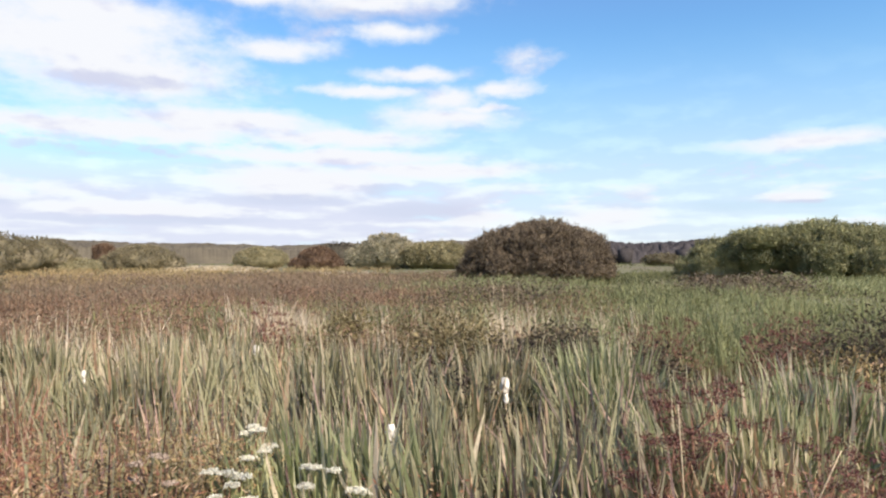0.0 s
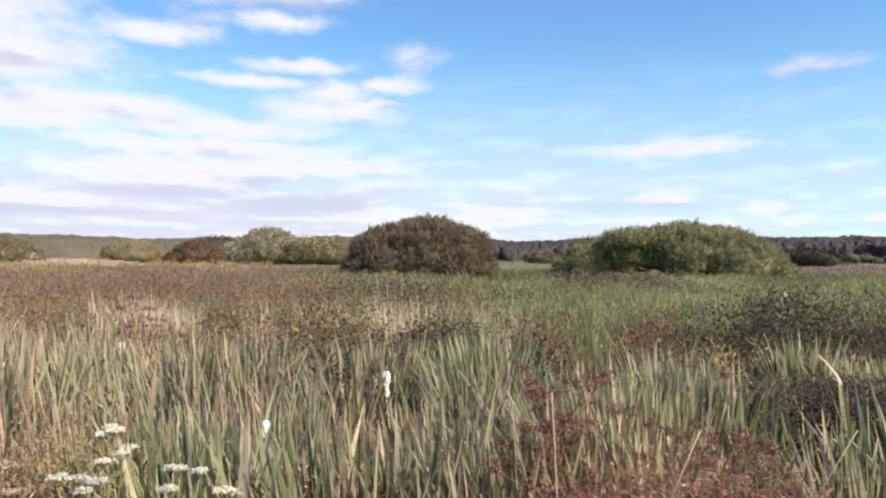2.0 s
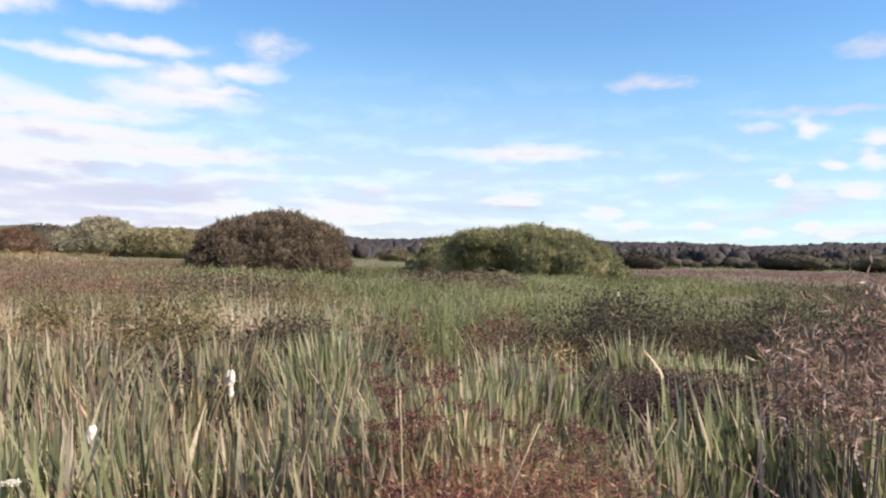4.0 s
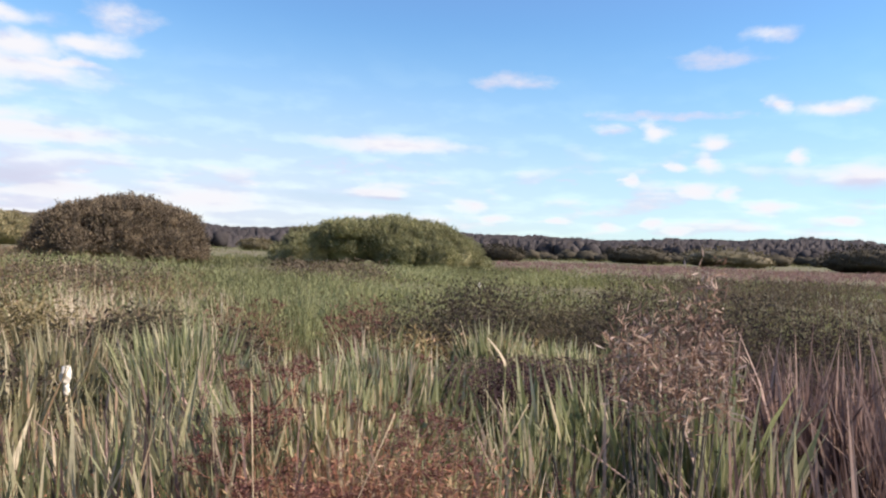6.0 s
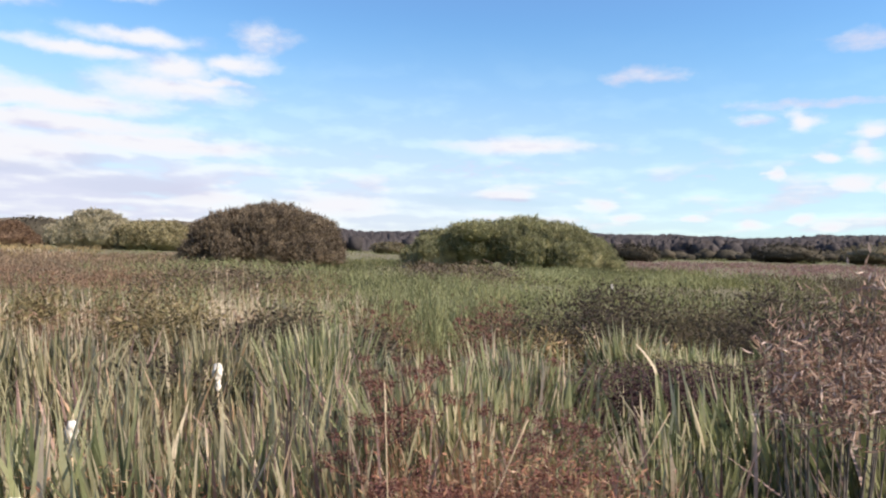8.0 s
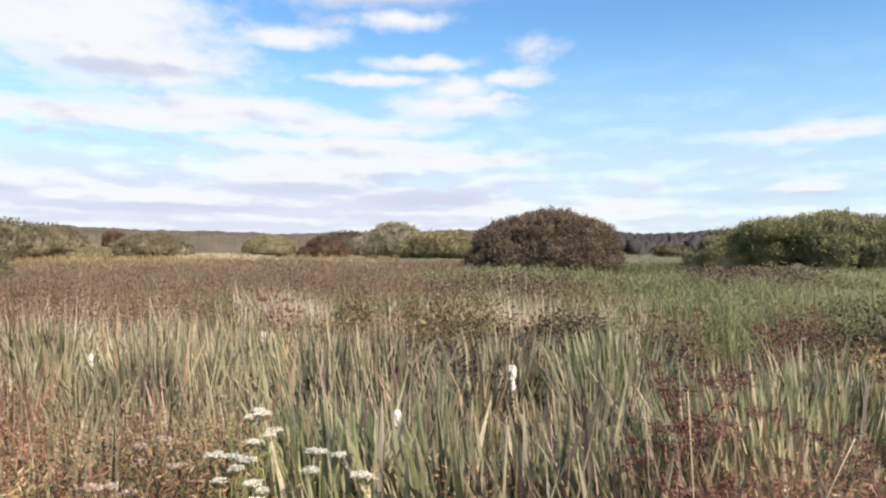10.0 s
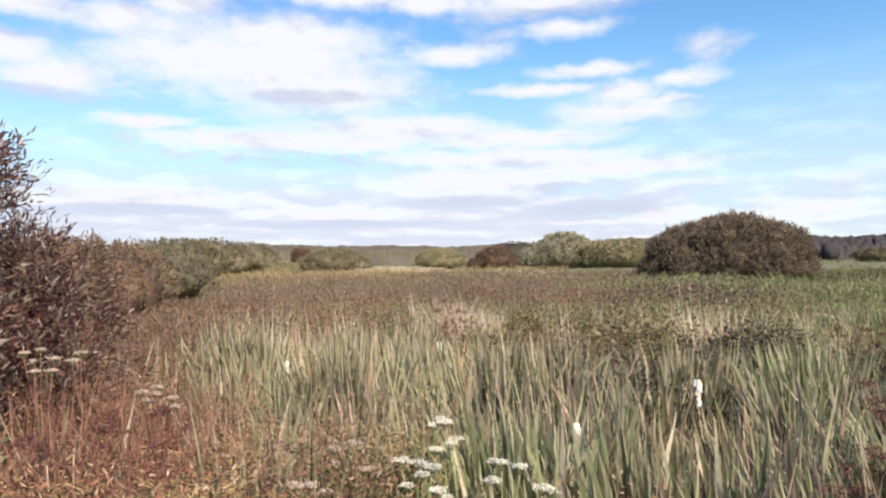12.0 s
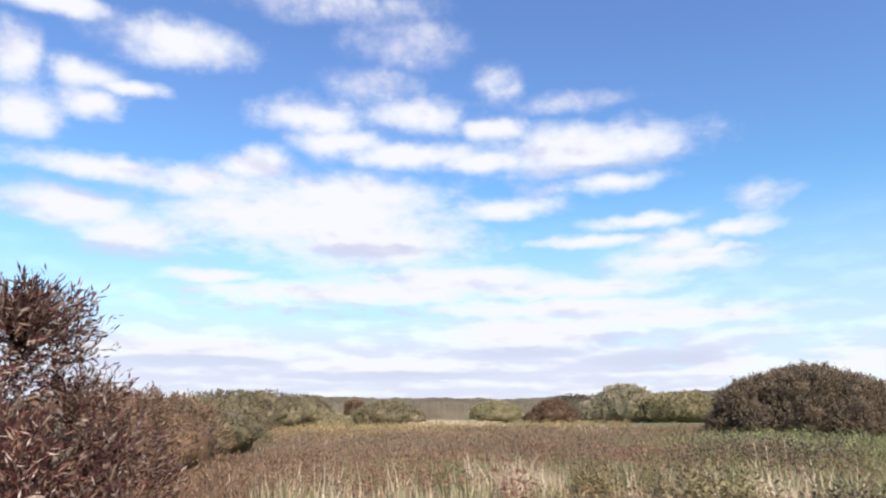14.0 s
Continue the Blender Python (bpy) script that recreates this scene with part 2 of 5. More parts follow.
RUSSET = foliage("russet_leaf", [(0.0, (0.10, 0.05, 0.03)), (0.35, (0.235, 0.125, 0.062)), (0.65, (0.36, 0.215, 0.105)), (0.85, (0.34, 0.30, 0.13)), (1.0, (0.56, 0.48, 0.29))], scale=1.4)
HERB_GREEN = foliage("herb_leaf", [(0.0, (0.13, 0.125, 0.045)), (0.5, (0.23, 0.22, 0.08)), (0.85, (0.34, 0.29, 0.13)), (1.0, (0.48, 0.40, 0.24))])
BRIGHT = foliage("bright_meadow", [(0.0, (0.165, 0.225, 0.085)), (1.0, (0.31, 0.385, 0.17))], scale=0.1, through_light=0.42)
SHORT_GRASS = foliage("meadow_grass", [(0.0, (0.07, 0.045, 0.026)), (0.5, (0.14, 0.098, 0.046)), (0.85, (0.23, 0.175, 0.08)), (1.0, (0.36, 0.29, 0.15))])
BROWN_HERB = foliage("brown_herb_leaf", [(0.0, (0.165, 0.12, 0.066)), (0.5, (0.225, 0.168, 0.092)), (0.95, (0.28, 0.215, 0.12)), (1.0, (0.37, 0.30, 0.175))], through_light=0.42)
# near-black purplish leaf colour that stands for shade among the reeds
SHADE_HERB = foliage("shade_dark_herb_leaf", [(0.0, (0.034, 0.022, 0.022)), (0.6, (0.058, 0.04, 0.036)), (1.0, (0.10, 0.075, 0.06))], through_light=0.15, rough=0.8, gloss=0.1)
DARK_HERB = foliage("dark_herb_leaf", [(0.0, (0.054, 0.05, 0.04)), (0.6, (0.076, 0.076, 0.053)), (1.0, (0.104, 0.11, 0.066))], ((0.55, 0.5, 0.62), (1.4, 1.5, 1.15)), 0.6, through_light=0.36, rough=0.8, gloss=0.06)
UMBER = foliage("umber_herb_leaf", [(0.0, (0.105, 0.10, 0.046)), (0.5, (0.165, 0.162, 0.076)), (1.0, (0.25, 0.245, 0.122))], ((0.7, 0.68, 0.72), (1.25, 1.3, 1.2)), through_light=0.4, rough=0.8, gloss=0.06)
RED_HERB = foliage("red_herb_leaf", [(0.0, (0.07, 0.028, 0.024)), (0.45, (0.135, 0.06, 0.044)), (0.75, (0.20, 0.105, 0.066)), (1.0, (0.33, 0.22, 0.135))])
SEED_RED = foliage("withered_seed_head", [(0.0, (0.06, 0.028, 0.022)), (0.5, (0.11, 0.052, 0.036)), (1.0, (0.21, 0.12, 0.075))])
OCHRE = foliage("ochre_meadow", [(0.0, (0.175, 0.15, 0.085)), (0.5, (0.21, 0.183, 0.105)), (1.0, (0.265, 0.235, 0.135))], scale=0.15, through_light=0.42)
LUSH = foliage("lush_meadow", [(0.0, (0.107, 0.145, 0.056)), (0.5, (0.142, 0.186, 0.072)), (1.0, (0.195, 0.24, 0.102))], ((0.55, 0.54, 0.58), (1.45, 1.42, 1.25)), scale=0.14, through_light=0.42)
DULL_HERB = foliage("dull_herb_leaf", [(0.0, (0.085, 0.078, 0.048)), (0.5, (0.105, 0.098, 0.058)), (1.0, (0.14, 0.13, 0.075))], ((0.7, 0.68, 0.74), (1.3, 1.32, 1.15)), scale=0.2)
MAUVE = foliage("mauve_meadow", [(0.0, (0.20, 0.15, 0.12)), (0.5, (0.225, 0.17, 0.135)), (1.0, (0.26, 0.20, 0.155))], scale=0.1, through_light=0.42)
YELLOW = foliage("yellow_sedge", [(0.0, (0.23, 0.21, 0.085)), (1.0, (0.35, 0.315, 0.14))], scale=0.15)
WILLOW_DARK = foliage("willow_leaf_dark", [(0.0, (0.09, 0.085, 0.053)), (0.5, (0.142, 0.137, 0.085)), (1.0, (0.245, 0.24, 0.145))], ((0.66, 0.65, 0.66), (1.3, 1.3, 1.25)), scale=1.3, through_light=0.2, rough=0.7, gloss=0.15)
WILLOW_GREEN = foliage("willow_leaf_green", [(0.0, (0.125, 0.17, 0.07)), (0.5, (0.215, 0.262, 0.115)), (1.0, (0.36, 0.41, 0.21))], ((0.58, 0.6, 0.62), (1.36, 1.34, 1.3)), scale=1.1, through_light=0.25, rough=0.7, gloss=0.15)
WILLOW_OLIVE = foliage("willow_leaf_olive", [(0.0, (0.14, 0.15, 0.075)), (0.5, (0.20, 0.21, 0.108)), (1.0, (0.31, 0.32, 0.178))], scale=0.5)
# two pale far willows, their own colour lightened further in place of haze
WILLOW_PALE = foliage("willow_leaf_pale_hazed", [(0.0, (0.205, 0.235, 0.125)), (0.5, (0.31, 0.35, 0.20)), (1.0, (0.46, 0.50, 0.325))], scale=0.5)
WILLOW_YELLOW = foliage("willow_leaf_yellow_hazed", [(0.0, (0.185, 0.205, 0.09)), (0.5, (0.265, 0.29, 0.138)), (1.0, (0.385, 0.41, 0.22))], scale=0.5)
SILVER_LEAF = foliage("silvery_leaf", [(0.0, (0.15, 0.105, 0.07)), (0.4, (0.25, 0.19, 0.12)), (0.7, (0.35, 0.285, 0.175)), (0.9, (0.48, 0.44, 0.30)), (1.0, (0.66, 0.64, 0.50))], scale=2.0)
SHRUB_LEAF = foliage("shrub_leaf", [(0.0, (0.045, 0.02, 0.018)), (0.4, (0.10, 0.048, 0.036)), (0.65, (0.145, 0.11, 0.066)), (0.9, (0.21, 0.19, 0.12)), (1.0, (0.40, 0.39, 0.31))], scale=1.2)
SCRUB_BROWN = foliage("scrub_leaf_brown", [(0.0, (0.10, 0.075, 0.042)), (0.5, (0.165, 0.13, 0.07)), (1.0, (0.25, 0.205, 0.115))], scale=0.9)
SCRUB_OLIVE = foliage("scrub_leaf_olive", [(0.0, (0.11, 0.118, 0.057)), (0.5, (0.155, 0.163, 0.082)), (1.0, (0.22, 0.225, 0.122))], scale=0.5)
# far wood: leaf colour greyed and lightened to stand for distance haze
FAR_HAZED_LEAF = foliage("far_hazed_wood_leaf", [(0.0, (0.056, 0.062, 0.054)), (0.5, (0.07, 0.077, 0.066)), (1.0, (0.088, 0.095, 0.079))], scale=0.06, through_light=0.15, rough=0.9, gloss=0.04)
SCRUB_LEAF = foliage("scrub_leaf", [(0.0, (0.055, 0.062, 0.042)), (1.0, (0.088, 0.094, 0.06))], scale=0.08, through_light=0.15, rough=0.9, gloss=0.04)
# ridge: low contrast and paler than the wood, as haze mixed into the colour
RIDGE_HAZED_LEAF = foliage("ridge_hazed_wood_leaf", [(0.0, (0.095, 0.105, 0.066)), (1.0, (0.13, 0.137, 0.088))], ((0.72, 0.72, 0.75), (1.2, 1.18, 1.12)), scale=0.03, through_light=0.1, rough=0.9, gloss=0.04)
PETAL = foliage("white_floret", [(0.0, (0.50, 0.56, 0.40)), (1.0, (0.64, 0.80, 0.58))])
PETAL_FADED = foliage("faded_floret", [(0.0, (0.36, 0.33, 0.22)), (1.0, (0.58, 0.59, 0.42))])
FLUFF = solid("reedmace_fluff", (0.50, 0.45, 0.36), (0.76, 0.71, 0.62), 60.0, 0.95)
STEM = solid("green_stem", (0.13, 0.14, 0.05), (0.25, 0.24, 0.10), 30.0)
DRY_STEM = solid("dry_stem", (0.34, 0.25, 0.15), (0.58, 0.46, 0.30), 40.0)
RED_STEM = solid("red_stem", (0.10, 0.045, 0.03), (0.24, 0.115, 0.065), 40.0)
STRAW_STEM = solid("straw_stem", (0.27, 0.18, 0.11), (0.46, 0.35, 0.22), 40.0)
BARK = solid("willow_bark", (0.06, 0.05, 0.04), (0.16, 0.13, 0.10), 12.0, 0.9, 0.5)


def earth():
    m = bpy.data.materials.new("marsh_ground")
    m.use_nodes = True
    n = Nodes(m.node_tree)
    pos = n.add("ShaderNodeNewGeometry").outputs["Position"]
    broad = n.noise(pos, 0.05, 5.0, 0.6)
    tuft = n.noise(pos, 2.2, 6.0, 0.7)
    hue = n.ramp(broad, [(0.32, (0.12, 0.095, 0.052)), (0.5, (0.125, 0.115, 0.052)), (0.68, (0.10, 0.11, 0.042))])
    hue = n.mix(1.0, hue, n.ramp(tuft, [(0.3, (0.55, 0.55, 0.55)), (0.7, (1.25, 1.2, 1.1))]), "MULTIPLY")
    relief = n.add("ShaderNodeBump", Strength=0.6, Distance=0.1, Height=tuft)
    main = n.add("ShaderNodeBsdfPrincipled", Base_Color=hue, Roughness=0.95, Normal=relief.outputs[0])
    n.add("ShaderNodeOutputMaterial", Surface=main.outputs[0])
    return m


EARTH = earth()
rng = np.random.default_rng(7)


# ---- geometry helpers ----
def mesh_of(name, verts, faces, material):
    """verts (n,3); faces (m,k) of one kind."""
    me = bpy.data.meshes.new(name)
    verts = np.asarray(verts, np.float32)
    faces = np.asarray(faces, np.int32)
    k = faces.shape[1]
    me.vertices.add(len(verts))
    me.vertices.foreach_set("co", verts.ravel())
    me.loops.add(faces.size)
    me.loops.foreach_set("vertex_index", faces.ravel())
    me.polygons.add(len(faces))
    me.polygons.foreach_set("loop_start", np.arange(0, faces.size, k, dtype=np.int32))
    me.update(calc_edges=True)
    me.materials.append(material)
    return me


def part(name, mesh, parent, label=""):
    ob = new(name, mesh)
    ob.parent = parent
    if name in ("crown", "leaves", "umbel", "umbel_frame", "plume", "withered_head"):
        ob["kind"] = "stuff"
    return tagged(ob, label) if label else ob


def unit(v):
    return v / np.maximum(np.linalg.norm(v, axis=-1, keepdims=True), 1e-9)


def ground_z(x, y):
    """Flat fen, a little uneven, that lifts gently far off on one side."""
    r = np.hypot(x, y)
    a = np.degrees(np.arctan2(-x, y))
    lift = np.clip((-30 - a) / 32, 0, 1.3) * np.clip((r - 70) / 250, 0, 1.2) * 3.2
    bump = 0.05 * np.sin(x * 0.31 + 1.1) * np.cos(y * 0.27) + 0.03 * np.sin(x * 0.9 + y * 0.7)
    return lift + bump * np.clip(r / 6, 0, 1)


def patches(x, y, scale, seed):
    """Smooth pseudo-random field, about 0 to 1."""
    g = np.random.default_rng(seed)
    s = np.zeros_like(x)
    for k in range(7):
        a, f, p = g.uniform(0, TAU), scale * g.uniform(0.6, 2.2), g.uniform(0, TAU)
        s += np.sin((x * np.cos(a) + y * np.sin(a)) * f + p)
    return 0.5 + s / 5.2


def box(v, a, b, soft):
    return np.clip((v - a) / soft + 0.5, 0, 1) * np.clip((b - v) / soft + 0.5, 0, 1)


def scatter(n, az0, az1, r0, r1, keep=None, power=1.0):
    """n random places in a sector; power 1 is even over the ground, less crowds them towards the near edge."""
    a = radians(az0) + (radians(az1) - radians(az0)) * rng.random(n)
    q = 2 * power
    r = (r0 ** q + (r1 ** q - r0 ** q) * rng.random(n)) ** (1 / q)
    x, y = -np.sin(a) * r, np.cos(a) * r
    if keep is not None:
        ok = rng.random(n) < keep(np.degrees(a), r, x, y)
        x, y = x[ok], y[ok]
    return x, y


def blades(x, y, h, w, lean=0.25, segs=3, wind=(-0.08, 0.02), tuft=1, spread=0.06, short=0.72):
    """Long narrow leaves: each a strip that tapers and bends over. tuft: how many fan out from each place."""
    t = rng.uniform(0, TAU, len(x) * tuft)
    h = np.repeat(np.broadcast_to(h, len(x)), tuft)
    w = np.repeat(np.broadcast_to(w, len(x)), tuft)
    x, y = np.repeat(x, tuft), np.repeat(y, tuft)
    n = len(x)
    if tuft > 1:
        h = h * rng.uniform(short, 1.1, n)
        w = w * rng.uniform(0.7, 1.2, n)
        o = spread * np.sqrt(rng.random(n))
        x, y = x + np.cos(t) * o, y + np.sin(t) * o
    base = np.stack([x, y, ground_z(x, y) - 0.02], 1)
    t = t + rng.normal(0, 0.5, n)
    tilt = np.stack([np.cos(t), np.sin(t)], 1) * (np.abs(rng.normal(0, lean, n)))[:, None] + np.array(wind)
    curve = rng.uniform(0.2, 0.9, n)
    face = rng.uniform(0, TAU, n)
    side = np.stack([np.cos(face), np.sin(face), np.zeros(n)], 1)
    rows = []
    for k in range(segs + 1):
        s = k / segs
        c = base.copy()
        bend = s * (1 - curve) + s * s * curve
        c[:, :2] += tilt * (h * bend)[:, None]
        fall = 1 - 0.5 * np.minimum(np.sum(tilt ** 2, 1), 1.2) * s
        c[:, 2] += h * s * fall
        wide = w * (1 - s ** 4) * 0.5
        if k < segs:
            rows += [c - side * wide[:, None], c + side * wide[:, None]]
        else:
            rows += [c]
    m = 2 * segs + 1
    v = np.stack(rows, 1).reshape(-1, 3)
    o = (np.arange(n) * m)[:, None]
    f = []
    for k in range(segs - 1):
        a = 2 * k
        f += [np.concatenate([o + a, o + a + 1, o + a + 3], 1), np.concatenate([o + a, o + a + 3, o + a + 2], 1)]
    a = 2 * (segs - 1)
    f += [np.concatenate([o + a, o + a + 1, o + a + 2], 1)]
    return v, np.concatenate(f)


def leaves_at(p, d, length, width, curl=0.12, facing=None, loose=0.45):
    """A pointed leaf (two bent triangles) from each place p along each way d; facing: the way its blade looks."""
    n = len(p)
    d = unit(d)
    s = unit(np.cross(d, rng.normal(0, 1, (n, 3)) if facing is None else facing + rng.normal(0, loose, (n, 3))))
    nrm = np.cross(d, s)
    length = (np.broadcast_to(length, n) * rng.uniform(0.7, 1.25, n))[:, None]
    width = (np.broadcast_to(width, n) * rng.uniform(0.8, 1.2, n))[:, None]
    a = p
    b = p + d * length * 0.45 + s * width * 0.5
    c = p + d * length - nrm * length * curl
    e = p + d * length * 0.45 - s * width * 0.5
    v = np.stack([a, b, c, e], 1).reshape(-1, 3)
    o = (np.arange(n) * 4)[:, None]
    return v, np.concatenate([np.concatenate([o, o + 1, o + 2], 1), np.concatenate([o, o + 2, o + 3], 1)])


def herbs(x, y, h, count, length, width, spread=0.10, droop=0.1, low=0.25, rise=0.3):
    """Leafy stalks: count leaves standing out from each upright stalk, smaller to the top, and the stalk itself."""
    n = len(x)
    h = np.broadcast_to(h, n)
    base = np.stack([x, y, ground_z(x, y)], 1)
    lean = rng.normal(0, 0.12, (n, 2))
    s = low + (1 - low) * rng.random((n, count))
    p = np.repeat(base[:, None], count, 1)
    p[..., :2] += lean[:, None] * (h[:, None] * s)[..., None]
    p[..., 2] += h[:, None] * s
    t = rng.uniform(0, TAU, (n, count))
    d = np.stack([np.cos(t), np.sin(t), rng.normal(droop, rise, (n, count))], -1)
    p += d * spread * rng.random((n, count, 1)) * np.array([1, 1, 0])
    size = (1.25 - 0.7 * s)
    length, width = np.broadcast_to(length, n)[:, None], np.broadcast_to(width, n)[:, None]
    v, f = leaves_at(p.reshape(-1, 3), d.reshape(-1, 3), (length * size).ravel(), (width * size).ravel(), 0.12, np.array([0, 0, 1.0]), 0.4)
    return v, f


def tussocks(x, y, h, w, count, length, width, rise=0.5, loose=0.4, lie=1.0):
    """Rounded leafy plants: each a dome of outward-looking leaves down to the ground."""
    n = len(x)
    h, w = np.broadcast_to(h, n), np.broadcast_to(w, n)
    base = np.stack([x, y, ground_z(x, y)], 1)
    d = unit(rng.normal(0, 1, (n, count, 3)))
    d[..., 2] = np.abs(d[..., 2])
    size = np.stack([w, w, h], 1)[:, None]
    p = base[:, None] + d * size * np.sqrt(rng.uniform(0.35, 1.12, (n, count, 1)))
    way = unit((d * 0.7 + np.array([0, 0, rise]) + rng.normal(0, 0.5, (n, count, 3))) * np.array([1, 1, lie]))
    looks = unit(d / size) + np.array([0, 0, 0.45])
    length, width = np.repeat(np.broadcast_to(length, n), count), np.repeat(np.broadcast_to(width, n), count)
    return leaves_at(p.reshape(-1, 3), way.reshape(-1, 3), length, width, 0.12, looks.reshape(-1, 3), loose)


def joined(*pieces):
    vs, fs, o = [], [], 0
    for v, f in pieces:
        vs.append(v), fs.append(f + o)
        o += len(v)
    return np.concatenate(vs), np.concatenate(fs)


def tubes(lines, sides=5):
    """Tapered round stems. lines: (points (k,3), radius at the foot, radius at the tip)."""
    out = []
    for pts, r0, r1 in lines:
        pts = np.asarray(pts, float)
        k = len(pts)
        d = unit(np.gradient(pts, axis=0))
        ref = np.array([0.37, 0.91, 0.2])
        s = unit(np.cross(d, ref))
        u = np.cross(d, s)
        rad = np.linspace(r0, r1, k)[:, None, None]
        t = np.linspace(0, TAU, sides, endpoint=False)
        ring = pts[:, None] + rad * (np.cos(t)[None, :, None] * s[:, None] + np.sin(t)[None, :, None] * u[:, None])
        v = np.concatenate([ring.reshape(-1, 3), pts[-1:]])
        f = []
        for i in range(k - 1):
            for j in range(sides):
                a, b = i * sides + j, i * sides + (j + 1) % sides
                f += [(a, b, b + sides), (a, b + sides, a + sides)]
        f += [((k - 1) * sides + j, (k - 1) * sides + (j + 1) % sides, k * sides) for j in range(sides)]
        out.append((v, np.array(f)))
    return joined(*out)


def stuff(name, pieces, material, label, category):
    v, f = joined(*pieces)
    ob = new(name, mesh_of(name, v, f, material))
    return tagged(ob, label, category, kind="stuff")


# ---- the ground: one sheet to the horizon ----
rings = np.concatenate([np.linspace(0.01, 20, 34), np.geomspace(21, 4800, 60)])
turn = np.linspace(0, TAU, 220, endpoint=False)
gx, gy = np.outer(rings, np.sin(turn)), np.outer(rings, np.cos(turn))
gz = ground_z(gx, gy)
gv = np.stack([gx, gy, gz], -1).reshape(-1, 3)
k = len(turn)
gi = np.arange((len(rings) - 1) * k)
gn = (gi // k) * k + (gi % k + 1) % k
ground = new("ground", mesh_of("ground", gv, np.stack([gi, gi + k, gn + k, gn], 1), EARTH))
tagged(ground, "flat fen ground of brown earth and matted grass", "ground", kind="structure")
for poly in ground.data.polygons:
    poly.use_smooth = True

# ---- meadow and reed bed ----
def hump(x, y, seed, scale=1.5, depth=0.55, top=None):
    """Uneven height of the growth: hummocks and dips."""
    return (1 + depth * 0.5 if top is None else top) - depth + depth * np.clip(patches(x, y, scale, seed), 0, 1)


def tall(x, y):
    """Height to which the reeds reach: lower near the path, taller behind."""
    a = np.degrees(np.arctan2(-x, y))
    return np.clip(0.84 + 0.014 * np.hypot(x, y), 0.8, 0.96) - 0.05 * np.clip((-25 - a) / 6, 0, 1) + 0.2 * np.clip((-46 - a) / 5, 0, 1) - 0.02 * box(a, -46, -27, 5) * np.clip((4.2 - np.hypot(x, y)) / 0.6, 0, 1)


def drift(a, r, x, y, spots):
    """Clumps of one kind of growth: (azimuth, reach, half width in degrees, half depth in metres), with ragged edges."""
    ragged = 0.5 * (patches(x, y, 1.9, 77) - 0.5)
    k = np.zeros_like(r)
    for sa, sr, wa, wr in spots:
        d = np.hypot((a - sa) / wa, (r - sr) / wr) + ragged
        k = np.maximum(k, np.clip((1.12 - d) / 0.25, 0, 1))
    return k


GAPS = [(7.95, 3.4), (-1.4, 4.9), (-1.4, 4.1), (18.6, 2.7), (14.1, 2.5), (20.9, 2.5)]      # open spots round the flower heads


DARK_SPOTS = [(-33, 9.4, 10.0, 2.9), (-24, 8.4, 3.0, 1.6), (-40, 10.5, 8.0, 3.0), (-55, 9.5, 14.0, 2.6)]      # dark herbs


UMBER_SPOTS = [(11.3, 10.6, 1.9, 1.5), (3.6, 8.2, 3.8, 1.3), (17.2, 8.9, 1.6, 0.7)]      # red-brown herbs


def open_spots(a, r):
    k = np.ones_like(r)
    for ga, gr in GAPS:
        k *= 1 - 0.9 * box(a, ga - 2.2, ga + 2.2, 1.5) * box(r, gr - 1.2, gr + 0.35, 0.3)
    return k


def reed_zone(a, r, x, y):
    far = 6.2 + 2.7 * np.clip((a - 14) / 6, 0, 1) + 1.2 * (patches(x, y, 0.8, 3) - 0.5)
    bed = box(a, -8, 60, 6) * np.clip((far - r) / 0.6, 0, 1) * np.clip((r - 2.2 - 1.4 * box(a, 22, 70, 6)) / 0.5, 0.0, 1)
    bed *= np.clip(2.4 * patches(x, y, 2.0, 11) - 0.5, 0.06, 1) * (1 - 0.8 * box(a, 37, 70, 5))
    bed *= 1 - 0.85 * drift(a, r, x, y, [(4.3, 6.0, 2.2, 0.8), (-2.5, 7.0, 2.0, 0.6), (17.2, 8.6, 2.0, 0.9)])
    tuft = drift(a, r, x, y, [(-5.0, 4.4, 4.0, 1.3), (-13, 4.6, 3.0, 0.5), (-20, 4.7, 3.5, 0.5), (-14, 3.3, 2.5, 0.5), (-23, 3.4, 2.5, 0.5), (-9, 3.0, 3.0, 0.4)])
    return np.maximum(bed, tuft) * open_spots(a, r)


x, y = scatter(13800, -34, 62, 1.9, 9.8, reed_zone)
left = np.degrees(np.arctan2(-x, y)) + 3 * rng.normal(0, 1, len(x))
left = (left > 11) | (left < -1)
for name, u, v, hue, label in (("grey_green_reeds", x[left], y[left], GREY_REED, "dense stand of upright grey-green reedmace leaves in the fen"),
                               ("dull_green_reeds", x[~left], y[~left], DULL_REED, "duller green reedmace leaves over rusty undergrowth")):
    stuff(name, [blades(u, v, tall(u, v) * hump(u, v, 5, 3.0, 0.6, 1.14), 0.034, 0.27, 4, tuft=8, spread=0.14, short=0.5)], hue, label, "reeds")


